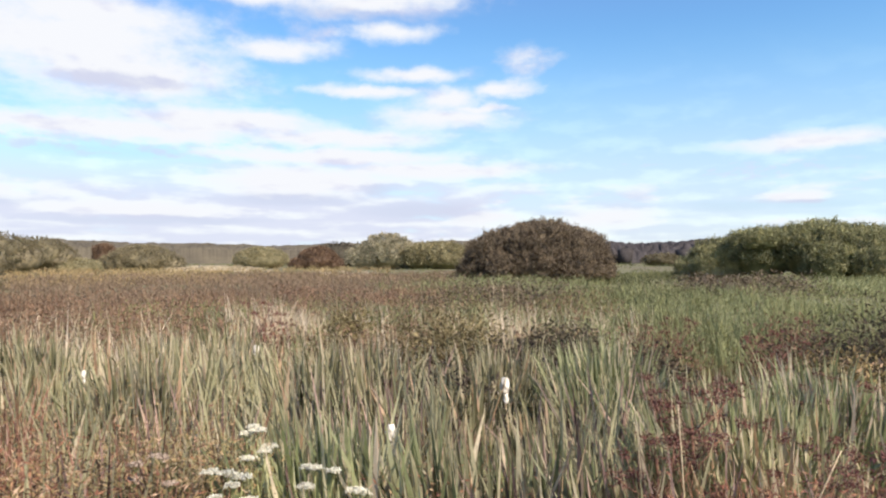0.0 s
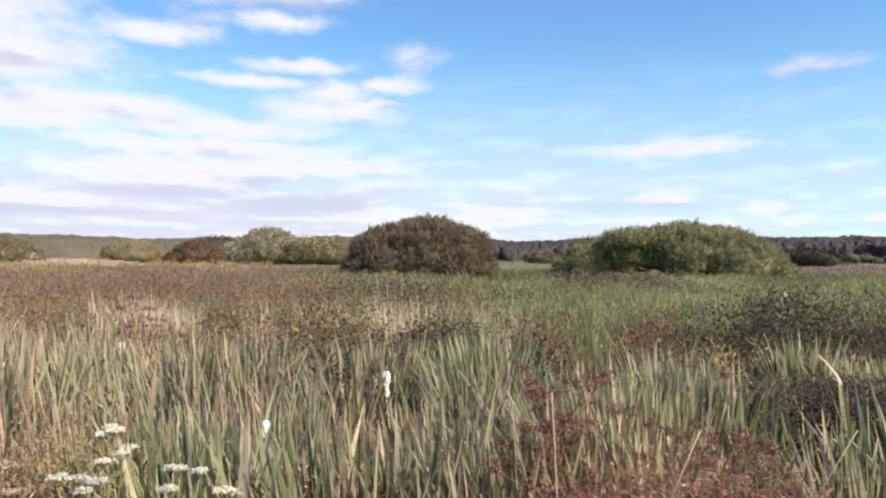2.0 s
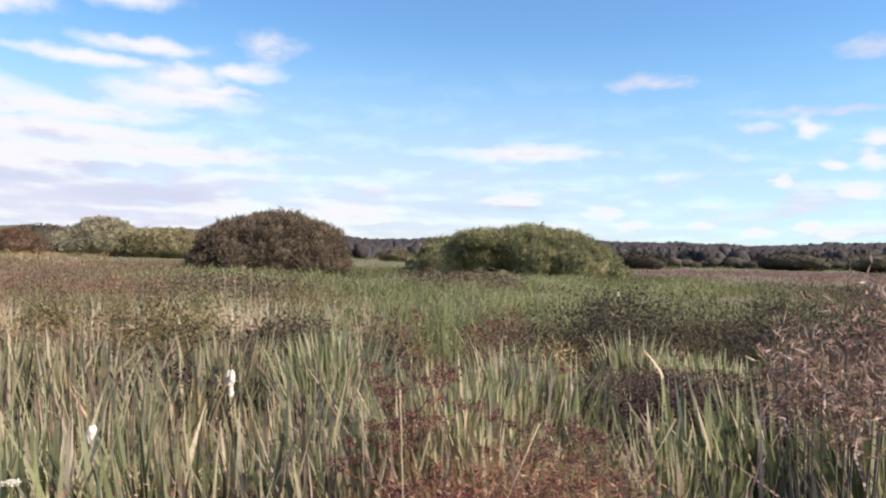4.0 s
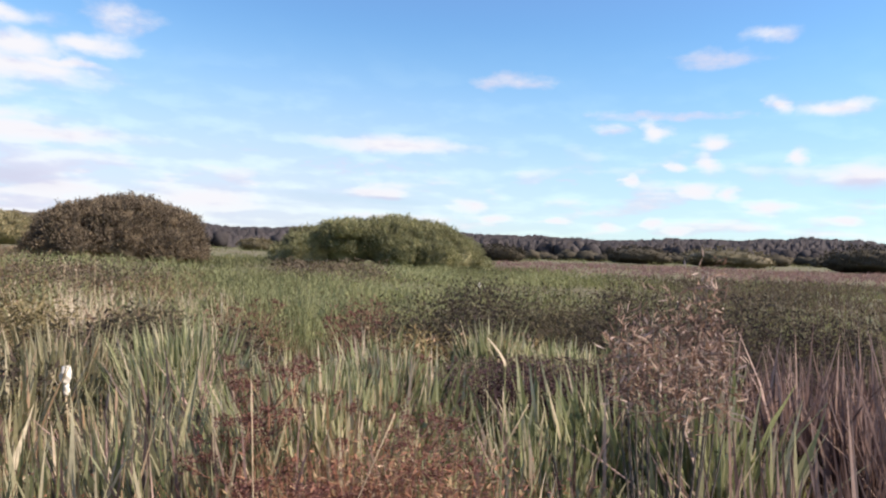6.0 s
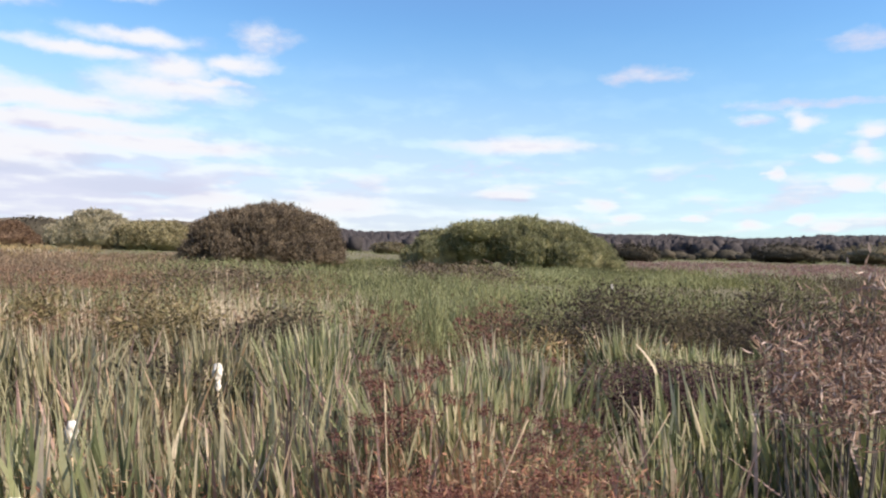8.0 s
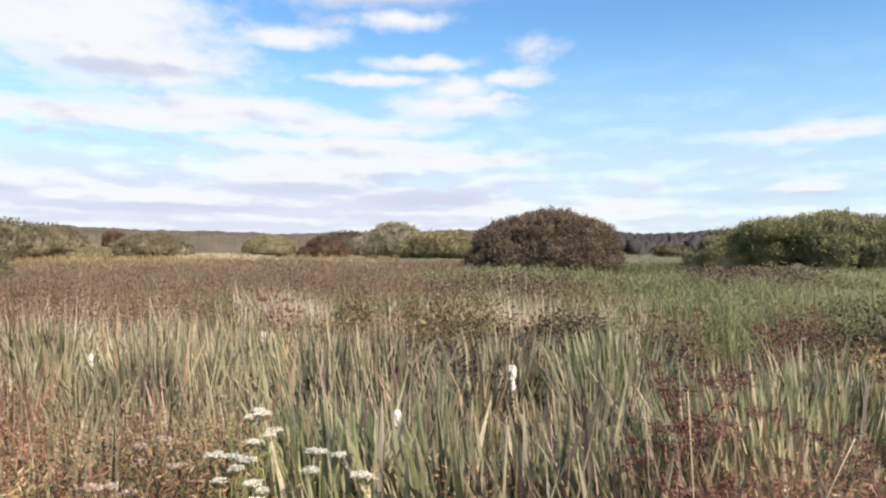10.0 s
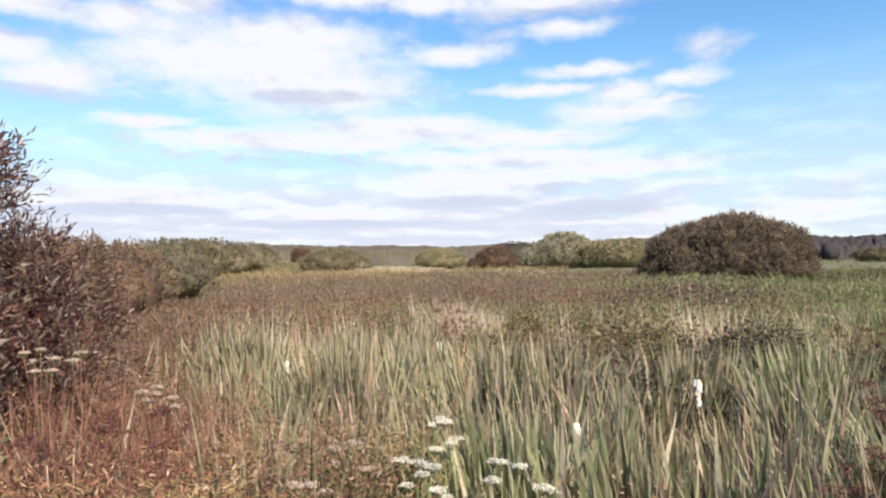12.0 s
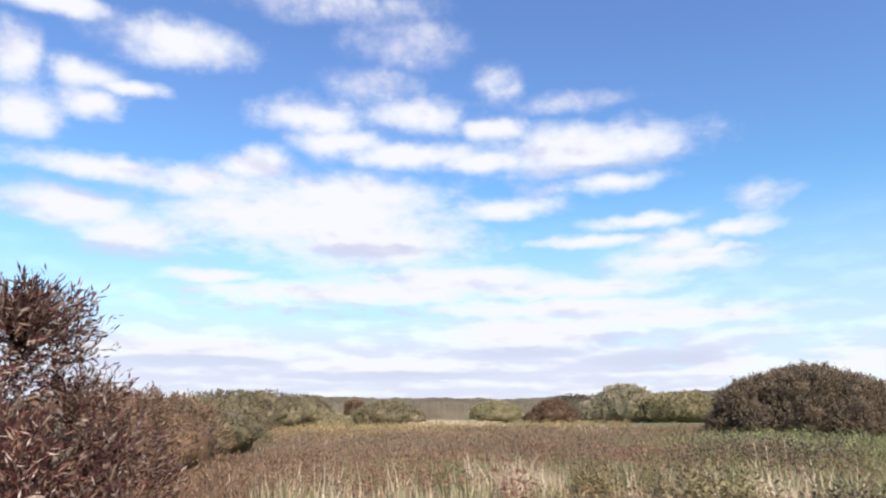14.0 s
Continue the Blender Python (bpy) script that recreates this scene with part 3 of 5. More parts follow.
def green_zone(a, r, x, y):
    low = drift(a, r, x, y, [(1.0, 3.5, 4.6, 0.8), (10, 2.8, 6.0, 0.8), (-10, 3.9, 4.0, 0.5), (-17, 3.5, 9.0, 1.2), (-36, 3.55, 14.0, 0.85), (-34, 2.7, 6.0, 0.5), (-22, 5.2, 8.0, 0.7), (-35, 6.7, 10.0, 0.7), (-9.5, 5.6, 2.5, 0.6)])
    low = np.maximum(low, 0.5 * drift(a, r, x, y, [(-33, 4.5, 5.0, 0.35), (-42, 4.4, 6.0, 0.35), (-50, 4.0, 4.0, 0.5)]))
    return low * (0.35 + 0.65 * np.clip(patches(x, y, 2.4, 21) * 1.7 - 0.2, 0, 1)) * open_spots(a, r)


x, y = scatter(12200, -56, 27, 2.0, 7.4, green_zone)
stuff("green_reeds", [blades(x, y, tall(x, y) * hump(x, y, 6, 3.0, 0.6, 1.18), 0.036, 0.27, 4, tuft=8, spread=0.14, short=0.5)], GREEN_REED,
      "fresh green sword-shaped reed leaves with straw tips", "reeds")


def dry_zone(a, r, x, y):
    right = box(a, -80, -49, 5) * box(r, 2.1, 6.6, 0.6) * np.clip(1.6 * patches(x, y, 1.5, 31) - 0.2, 0.05, 1)
    return right + open_spots(a, r) * 0.12 * box(a, -45, 40, 4) * box(r, 1.8, 5.6, 0.6) + open_spots(a, r) * 0.22 * box(a, -28, 8, 5) * box(r, 2.2, 5.2, 0.6)


x, y = scatter(9500, -78, 45, 1.4, 9.5, dry_zone)
stuff("dry_reeds", [blades(x, y, tall(x, y) * 1.06 * hump(x, y, 7, 3.2, 0.6, 1.14), 0.022, 0.27, 3, tuft=5, spread=0.12, short=0.55)], DRY_REED,
      "withered greyish-brown reed leaves, some bent over", "reeds")


def sedge_low(a, r, x, y):
    return box(r, 0.9, 10.0, 0.6) * (0.4 + 0.6 * patches(x, y, 2.0, 41))


x, y = scatter(2600, -76, 76, 0.8, 10, sedge_low, 0.7)
stuff("undergrowth_grass", [blades(x, y, 0.6 * hump(x, y, 8), 0.012, 0.45, 3, tuft=6)], SHORT_GRASS,
      "tangled yellow-green grass at the foot of the reeds", "grass")


def gap_grass(a, r, x, y):
    return box(a, -80, 3, 14) * box(r, 5.0, 17, 1) * (0.35 + 0.65 * patches(x, y, 1.4, 42)) * (1 - 0.9 * drift(a, r, x, y, DARK_SPOTS))


x, y = scatter(5600, -80, 10, 4.8, 17.5, gap_grass)
stuff("soft_fen_grass", [blades(x, y, 0.62 * hump(x, y, 25, 1.4, 0.6), 0.016, 0.5, 2, tuft=6, spread=0.12)], LUSH,
      "soft green grass between the reed beds", "grass")


def left_grass(a, r, x, y):
    return (0.25 * box(a, 20, 36, 4) + box(a, 34, 80, 5)) * box(r, 1.3, 4.2 + 2.0 * box(a, 34, 80, 4), 0.6) * (0.3 + 0.7 * patches(x, y, 2.0, 44))


x, y = scatter(5200, 18, 80, 1.5, 6.8, left_grass, 0.8)
stuff("tangled_grass", [blades(x, y, 0.96 * hump(x, y, 9, 2.2, 0.45), 0.011, 0.95, 4, tuft=6)], TANGLE,
      "tangled russet and green grass beside the path", "grass")


x, y = scatter(3600, 18, 80, 1.6, 6.4, left_grass, 0.8)
stuff("russet_herbs", [herbs(x, y, 0.92 * hump(x, y, 28, 2.4, 0.5), 16, 0.06, 0.013, 0.16, 0.2, 0.3)], RUSSET,
      "rust and ochre leafy herbs tangled beside the path", "herbs")


def left_herbs(a, r, x, y):
    return (box(a, 20, 48, 5) + box(a, 50, 66, 4)) * box(r, 1.6, 3.6, 0.5) * np.clip(1.6 * patches(x, y, 2.2, 46) - 0.2, 0, 1)


x, y = scatter(5400, 14, 68, 1.5, 3.9, left_herbs)
stuff("yellow_green_herbs", [herbs(x, y, 0.9 * hump(x, y, 22, 2.2, 0.4), 20, 0.05, 0.012, 0.14, 0.35)], HERB_GREEN,
      "yellow-green fine-leaved herbs beside the path", "herbs")


def pale_zone(a, r, x, y):
    k = drift(a, r, x, y, [(27, 8.3, 9.5, 1.0), (21, 8.4, 2.0, 0.8), (16.3, 13.6, 2.8, 1.2), (9.5, 6.6, 3.5, 0.5)]) + 0.3 * drift(a, r, x, y, [(-9, 6.2, 6.0, 0.6), (-4, 11.0, 6.0, 1.5)])
    return 0.95 * k * (1 - 0.6 * drift(a, r, x, y, UMBER_SPOTS)) + 0.05 * box(a, -12, 46, 4) * box(r, 5, 16, 2)


x, y = scatter(6000, -16, 48, 4.5, 15.5, pale_zone)
stuff("pale_seeding_grass", [blades(x, y, 0.92 * hump(x, y, 10, 1.2, 0.3), 0.015, 0.36, 2, tuft=6)], PALE_GRASS,
      "bleached straw-coloured seeding grass among the reeds", "grass")


def brown_zone(a, r, x, y):
    k = drift(a, r, x, y, [(7, 9.0, 6.0, 2.0), (-3, 8.4, 6.0, 1.8), (26, 12.5, 14, 3.0), (47, 7.4, 5.0, 1.6), (-26.5, 7.2, 2.2, 1.2)])
    k *= 1 - 0.6 * box(a, 13, 45, 4) * box(r, 6, 18, 2)
    return k * (1 - 0.8 * drift(a, r, x, y, UMBER_SPOTS)) * np.clip(1.6 * patches(x, y, 1.4, 61) - 0.1, 0.1, 1) + 0.12 * box(a, -10, 60, 5) * box(r, 13, 34, 4)


x, y = scatter(9500, -24, 64, 4.8, 34, brown_zone, 0.8)
r = np.hypot(x, y)
stuff("brown_marsh_herbs", [tussocks(x, y, np.clip(1.02 - 0.022 * r, 0.5, 0.86) * hump(x, y, 12, 1.6, 0.5), 0.20 + 0.008 * r + 0.14 * rng.random(len(x)), 56, 0.065 + 0.0027 * r, 0.014 + 0.0009 * r, 0.1, lie=0.4)], BROWN_HERB,
      "thicket of browning leafy marsh herbs going to seed", "herbs")


x, y = scatter(1100, 34, 56, 4.6, 13, lambda a, r, x, y: drift(a, r, x, y, [(43, 8.0, 5.5, 2.6), (39, 11.0, 4.0, 1.8), (47, 9.6, 3.0, 1.5)]), 0.8)
r = np.hypot(x, y)
stuff("brownish_fen_herbs", [tussocks(x, y, 0.9 * hump(x, y, 35, 1.8, 0.4), 0.22 + 0.15 * rng.random(len(x)), 36, 0.05 + 0.004 * r, 0.012 + 0.001 * r, 0.5), blades(x, y, 1.0 * hump(x, y, 36, 1.8, 0.4), 0.016, 0.35, 2, tuft=4)], SCRUB_BROWN,
      "brownish herbs and grass in front of the scrub", "herbs")


def dark_zone(a, r, x, y):
    return drift(a, r, x, y, DARK_SPOTS) * np.clip(patches(x, y, 1.6, 71) * 1.6 + 0.25, 0, 1)


x, y = scatter(5400, -80, 13, 3.4, 22, dark_zone, 0.8)
r = np.hypot(x, y)
stuff("dark_marsh_herbs", [tussocks(x, y, np.where(r < 5.9, 0.72, np.clip(0.5 + 0.06 * r, 0.6, 0.98)) * hump(x, y, 13, 1.6, 0.7), 0.22 + 0.02 * r + 0.15 * rng.random(len(x)), 125, 0.038 + 0.0036 * r, 0.014 + 0.00125 * r, 0.0, lie=0.45)], DARK_HERB,
      "dark green leafy herbs in low clumps", "herbs")
x, y = scatter(420, -42, -20, 6.2, 9.0, lambda a, r, x, y: drift(a, r, x, y, [(-26.5, 7.6, 3.2, 0.7), (-35, 7.2, 3.0, 0.5)]))
stuff("olive_marsh_herbs", [tussocks(x, y, 0.78 * hump(x, y, 33, 1.8, 0.4), 0.22 + 0.12 * rng.random(len(x)), 80, 0.08, 0.024, 0.1, lie=0.4)], HERB_GREEN,
      "yellowish-green leafy herbs before darker clumps", "herbs")


# band of darkened herbs in place of the shade behind the near reeds
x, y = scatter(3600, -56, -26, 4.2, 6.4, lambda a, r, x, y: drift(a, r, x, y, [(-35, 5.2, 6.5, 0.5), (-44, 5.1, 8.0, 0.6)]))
stuff("shade_dark_herbs", [herbs(x, y, 0.84 * hump(x, y, 27, 2.2, 0.25), 20, 0.06, 0.02, 0.14)], SHADE_HERB,
      "herbs coloured dark purplish to give the shade of a hollow among reeds", "herbs")


x, y = scatter(1500, -18, 9, 4.8, 9.6, lambda a, r, x, y: drift(a, r, x, y, [(4.4, 6.0, 2.4, 0.7), (1.4, 5.6, 2.2, 0.5), (-2.5, 6.8, 2.4, 0.6), (-6.3, 8.0, 3.0, 1.2), (-13.0, 7.1, 2.2, 0.9), (-14.5, 6.1, 1.6, 0.6)]))
stuff("dark_leafy_herbs", [tussocks(x, y, 0.9 * hump(x, y, 30, 2.2, 0.4), 0.2 + 0.14 * rng.random(len(x)), 80, 0.075, 0.026, 0.0, lie=0.3)], DARK_HERB,
      "dark leafy herbs in clumps behind the reeds", "herbs")


x, y = scatter(2700, -2, 22, 6.0, 14, lambda a, r, x, y: drift(a, r, x, y, UMBER_SPOTS) * np.clip(2.2 * patches(x, y, 1.7, 63) - 0.5, 0, 1))
stuff("umber_marsh_herbs", [tussocks(x, y, 0.94 * hump(x, y, 38, 1.8, 0.45), 0.2 + 0.16 * rng.random(len(x)), 70, 0.085, 0.024, 0.05, lie=0.35)], UMBER,
      "dull olive-brown leafy herbs in clumps behind the reeds", "herbs")


x, y = scatter(1600, -30, 6, 14, 50, lambda a, r, x, y: drift(a, r, x, y, [(-2.5, 25, 5.0, 7.0), (-20, 36, 4.5, 8.0), (4.0, 19, 3.0, 2.5)]), 0.8)
r = np.hypot(x, y)
stuff("dusky_meadow_herbs", [tussocks(x, y, 0.86 * hump(x, y, 39, 1.2, 0.5), 0.25 + 0.012 * r, 40, 0.08 + 0.003 * r, 0.02 + 0.0013 * r, 0.1, lie=0.4)], DULL_HERB,
      "dusky green herbs in clumps across the meadow", "herbs")


def red_zone(a, r, x, y):
    k = drift(a, r, x, y, [(-13.5, 8.6, 3.0, 1.0), (-22.3, 8.2, 2.4, 1.3), (17.2, 8.8, 1.8, 1.0)])
    k += 0.25 * box(a, 36, 80, 5) * box(r, 1.6, 5.2, 0.8)
    return k * np.clip(patches(x, y, 2.0, 81) * 2.0 - 0.4, 0, 1)


x, y = scatter(11000, -40, 80, 1.4, 12, red_zone, 0.7)
r = np.hypot(x, y)
stuff("reddened_herbs", [herbs(x, y, np.where(x < 0, 1.02, np.clip(0.7 + 0.05 * r, 0.6, 1.0)) * hump(x, y, 14, 2.2, 0.5), 18, 0.042, 0.009, 0.2)], RED_HERB,
      "rust-red withered dock and willowherb leaves", "herbs")
x, y = scatter(3200, -42, 14, 1.7, 3.1, lambda a, r, x, y: np.maximum(box(a, -38, -11, 6), 0.45 * box(a, -14, 12, 6)) * np.clip(1.9 * patches(x, y, 2.6, 83) - 0.35, 0, 1))
k = len(x) // 2
stuff("rusty_herbs", [blades(x, y, 0.82 * hump(x, y, 29, 2.6, 0.5), 0.0055, 0.5, 3, tuft=6, spread=0.12),
                      herbs(x[:k], y[:k], 0.8 * hump(x[:k], y[:k], 29, 2.6, 0.5), 15, 0.055, 0.014, 0.12, 0.2, 0.35)], RUSSET,
      "rust-brown withered leafy herbs in front of the reeds", "herbs")
x, y = scatter(520, -36, -18, 1.9, 3.0, lambda a, r, x, y: drift(a, r, x, y, [(-29, 2.5, 4.0, 0.5), (-24, 2.2, 3.0, 0.3)]))
stuff("maroon_herbs", [herbs(x, y, 0.86 * hump(x, y, 31, 2.6, 0.4), 26, 0.04, 0.011, 0.14, 0.2, 0.4)], RED_HERB,
      "maroon withered leafy herbs in front of the reeds", "herbs")
x, y = scatter(560, -27, 20, 6.4, 11, lambda a, r, x, y: drift(a, r, x, y, [(-13.5, 8.6, 3.2, 1.1), (-22.3, 8.2, 2.6, 1.4), (17.2, 8.8, 1.9, 1.0)]))
stuff("far_reddened_herbs", [tussocks(x, y, 0.92 * hump(x, y, 14, 2.2, 0.4), 0.18 + 0.1 * rng.random(len(x)), 70, 0.05, 0.016)], RED_HERB,
      "clumps of dark red withered herbs behind the reeds", "herbs")


def mixed(seed, lo, hi, zone, scale=0.25):
    def keep(a, r, x, y):
        return zone(a, r) * np.clip((patches(x, y, scale, seed) - lo) / (hi - lo), 0.04, 1) * (1 - 0.9 * drift(a, r, x, y, DARK_SPOTS))
    return keep


def meadow(n, az0, az1, r0, r1, keep, power, h, seed):
    x, y = scatter(n, az0, az1, r0, r1, keep, power)
    r = np.hypot(x, y)
    h = h * (1 - 0.25 * np.clip((r - 25) / 40, 0, 1)) * hump(x, y, seed, 0.9, 0.75)
    k = len(x) // 4
    u, v, hu, ru = x[k::2], y[k::2], h[k::2], r[k::2]
    return [blades(x[:k], y[:k], h[:k], 0.012 + 0.0009 * r[:k], 0.5, 2, tuft=4, spread=0.16),
            tussocks(u, v, hu * 0.95, 0.18 + 0.013 * ru + 0.2 * rng.random(len(u)), 18, 0.05 + 0.0026 * ru, 0.009 + 0.0009 * ru, 0.9)]


# the wide meadow behind, in drifts of ochre, green, mauve and yellow
stuff("ochre_meadow_grass", meadow(16500, -12, 68, 11, 75, mixed(91, 0.3, 0.55, lambda a, r: box(a, 14, 75, 8) * np.clip((r - 10) / 3, 0, 1) + 0.35 * box(a, -5, 16, 12) * box(r, 10, 24, 4)), 0.7, 0.66, 15), OCHRE,
      "wide stretch of brown seeding meadow grass", "grass")
stuff("green_meadow_grass", meadow(25000, -70, 34, 10, 75, mixed(101, 0.2, 0.5, lambda a, r: (1 - 0.9 * box(a, -48, -20, 4) * (r < 12)) * (box(a, -34, 2, 16) * np.clip((r - 10) / 2, 0, 1) + (0.8 * box(a, -46, -30, 5) + 0.2 * box(a, -80, -44, 5)) * box(r, 12, 62, 4) + 1.0 * box(a, 0, 30, 6) * box(r, 11, 21, 3))), 0.7, 0.62, 16), LUSH,
      "lush green meadow grass and sedge", "grass")
stuff("bright_meadow_grass", meadow(26000, -40, 20, 11, 60, mixed(105, 0.3, 0.55, lambda a, r: box(a, -34, 1, 16) * (box(r, 11.5, 17.5, 2) + box(r, 19, 25, 2) + box(r, 30, 44, 4)) + 0.8 * box(a, 13, 20, 2) * box(r, 12, 15, 1), 0.22), 0.7, 0.74, 17), BRIGHT,
      "bright yellow-green grass in streaks across the meadow", "grass")
stuff("dull_fen_growth", meadow(6400, -80, -38, 11, 66, mixed(117, 0.0, 0.25, lambda a, r: box(a, -85, -44, 6) * box(r, 12, 66, 3)), 0.7, 0.68, 24), DULL_HERB,
      "dull dark olive-brown growth across the open fen", "herbs")
stuff("mauve_meadow_grass", meadow(3900, -80, -30, 50, 130, mixed(111, 0.05, 0.3, lambda a, r: box(a, -85, -33, 2) * box(r, 64, 140, 4)), 0.7, 0.66, 18), MAUVE,
      "purplish-brown flowering grass across the far meadow", "grass")
stuff("brown_meadow_grass", meadow(8500, -14, 36, 20, 84, mixed(113, 0.05, 0.3, lambda a, r: box(a, -3, 30, 14) * box(r, 24, 78, 6)), 0.7, 0.68, 23), OCHRE,
      "dull brown flowering grass of the middle meadow", "grass")
stuff("yellow_sedge", meadow(5500, 8, 56, 50, 130, mixed(121, 0.15, 0.35, lambda a, r: 2.0 * box(a, 22, 60, 3) * box(r, 44, 95, 5) + 0.3 * box(a, 6, 60, 5)), 0.7, 0.95, 19), YELLOW,
      "yellowish sedge in a far strip of the fen", "sedge")
stuff("far_meadow_grass", meadow(2400, -70, 64, 60, 290, None, 0.6, 0.55, 20), LUSH,
      "short grass of the distant open meadow", "grass")


x, y = scatter(2600, 8, 26, 62, 210, lambda a, r, x, y: box(a, 9.5, 13.5, 1) * box(r, 66, 80, 4) + box(a, 18.5, 25, 1.5) * box(r, 110, 220, 10), 0.7)
r = np.hypot(x, y)
stuff("bleached_sedge", [blades(x, y, 0.75, 0.02 + 0.0013 * r, 0.5, 2, tuft=5, spread=0.3)], PALE_GRASS,
      "bleached patches of flattened sedge far across the fen", "sedge")

# ---- willow bushes ----
def rough_field(p, scale, seed):
    """Uneven swelling in space, about -1 to 1, stretched upwards."""
    g = np.random.default_rng(seed)
    q = np.zeros(len(p))
    for k in range(8):
        w = unit(g.normal(0, 1, 3)) * scale * g.uniform(0.6, 1.9) * np.array([1, 1, 0.55])
        q += np.sin(p @ w + g.uniform(0, TAU))
    return q / 3.2


def crown(lobes, shoots, shoot_len, per, leaf_len, leaf_w, upward=0.55, inner=0.3, clump=0.4):
    """Many leafy shoots springing from the outside of rounded lobes (x, y, z, rx, ry, rz)."""
    L = np.array(lobes, float)
    size = L[:, 3] * L[:, 5]
    many = shoots * 4
    pick = rng.choice(len(L), many, p=size / size.sum())
    d = unit(rng.normal(0, 1, (many, 3)))
    d[:, 2] = np.where(d[:, 2] < -0.35, -d[:, 2], d[:, 2])
    p = L[pick, :3] + d * L[pick, 3:]
    buried = np.zeros(many, bool)
    for k, lobe in enumerate(L):
        buried |= (np.linalg.norm((p - lobe[:3]) / lobe[3:], axis=1) < 0.9) & (pick != k)
    ok = np.flatnonzero(~buried & (p[:, 2] > 0))[:shoots]
    p, pick, d = p[ok], pick[ok], d[ok]
    n = len(p)
    normal = unit(d / L[pick, 3:])
    swell = rough_field(p, 2.2 / clump, 5) * 0.5 + rough_field(p, 0.7 / clump, 6) * 0.5
    deep = np.where(rng.random(n) < inner, rng.uniform(0.2, 0.6, n), rng.uniform(0, 0.25, n))
    p = p + normal * (clump * (1.3 * swell - deep) - shoot_len * 0.3)[:, None]
    p[:, 2] = np.maximum(p[:, 2], 0.05 + 0.4 * rng.random(n))
    way = unit(normal * 0.7 + np.array([0, 0, upward]) + rng.normal(0, 0.25, (n, 3)))
    s = (np.arange(per) + 0.5) / per
    length = shoot_len * rng.uniform(0.5, 1.3, n)
    q = p[:, None] + way[:, None] * (length[:, None] * s)[..., None]
    out = unit(way[:, None] * 0.8 + rng.normal(0, 0.5, (n, per, 3)))
    step = 0.15 * clump
    slope = np.stack([rough_field(p + np.eye(3)[k] * step, 2.2 / clump, 5) - rough_field(p, 2.2 / clump, 5) for k in range(3)], 1) / step
    looks = np.repeat(normal + np.array([0, 0, 0.25]) - 0.75 * clump * slope, per, 0)
    return leaves_at(q.reshape(-1, 3), out.reshape(-1, 3), leaf_len, leaf_w, 0.12, looks, 0.5)


def core(lobes, shrink, k=14, m=9, uneven=0.05):
    """The dense inside of a crown: rough lumps that the outer shoots hide."""
    out = []
    for cx, cy, cz, rx, ry, rz in lobes:
        t = np.linspace(0.02, math.pi - 0.02, m)[:, None]
        u = np.linspace(0, TAU, k, endpoint=False)[None]
        b = shrink * (1 + 0.05 * np.sin(3 * u + cx * 5) * np.sin(4 * t) + rng.normal(0, uneven, (m, k)))
        v = np.stack([cx + rx * b * np.sin(t) * np.cos(u), cy + ry * b * np.sin(t) * np.sin(u), np.maximum(cz + rz * b * np.cos(t) + 0 * u, 0.02)], -1).reshape(-1, 3)
        f = []
        for i in range(m - 1):
            for j in range(k):
                a, c = i * k + j, i * k + (j + 1) % k
                f += [(a, c, c + k), (a, c + k, a + k)]
        out.append((v, np.array(f)))
    return joined(*out)


def limbs(lobes, count, foot, radius):
    lines = []
    L = np.array(lobes, float)
    for k in range(count):
        lobe = L[k % len(L)]
        top = lobe[:3] + lobe[3:] * rng.normal(0, 0.35, 3)
        a = np.array([lobe[0] * 0.5 + rng.normal(0, foot), lobe[1] * 0.5 + rng.normal(0, foot), -0.05])
        s = np.linspace(0, 1, 6)[:, None]
        line = a + (top - a) * s + np.array([0, 0, 0.25]) * np.sin(s * math.pi) + rng.normal(0, 0.06, (6, 3)) * s
        lines.append((line, radius * rng.uniform(0.6, 1.2), 0.012))
    return tubes(lines, 6)


def bush(name, az, dist, lobes, material, label, shoots, shoot_len, per, leaf_len, leaf_w, stems=7, category="bush", group="", upward=0.45, inner=0.2, clump=0.4, dense=0.84, hollows=()):
    """A rounded willow thicket: an Empty at its foot with stems and crown. Lobes: across, depth, height of centre, and radii."""
    at = polar(az, dist)
    ob = new(name)
    ob.matrix_basis = pose(at.x, at.y, float(ground_z(np.array([at.x]), np.array([at.y]))[0]), 0, 0, az)
    tagged(ob, label, category, group)
    v, f = crown(lobes, shoots, shoot_len, per, leaf_len, leaf_w, upward, inner, clump)
    leaf = v.reshape(-1, 4, 3)
    inside = core(lobes, dense, 26, 16) if dense else None
    for hx, hy, hz, hr in hollows:
        leaf = leaf[np.linalg.norm((leaf[:, 0] - (hx, hy, hz)) / (1, 1, 0.8), axis=1) > hr * rng.uniform(0.6, 1.25, len(leaf))]
        near = np.clip(1.3 - np.linalg.norm(inside[0] - (hx, hy, hz), axis=1) / (1.2 * hr), 0, 1)
        inside[0][:, 1] += 1.0 * hr * near
    v = leaf.reshape(-1, 3)
    o = (np.arange(len(leaf)) * 4)[:, None]
    f = np.concatenate([np.concatenate([o, o + 1, o + 2], 1), np.concatenate([o, o + 2, o + 3], 1)])
    part("crown", mesh_of("crown", v, f, material), ob)
    if dense:
        part("inner_foliage", mesh_of("inner_foliage", *inside, material), ob)
    for k in range(stems):
        v, f = limbs(lobes[k % len(lobes):][:1], 1, 0.3, 0.07)
        part("stem", mesh_of("stem", v, f, BARK), ob)
    return ob


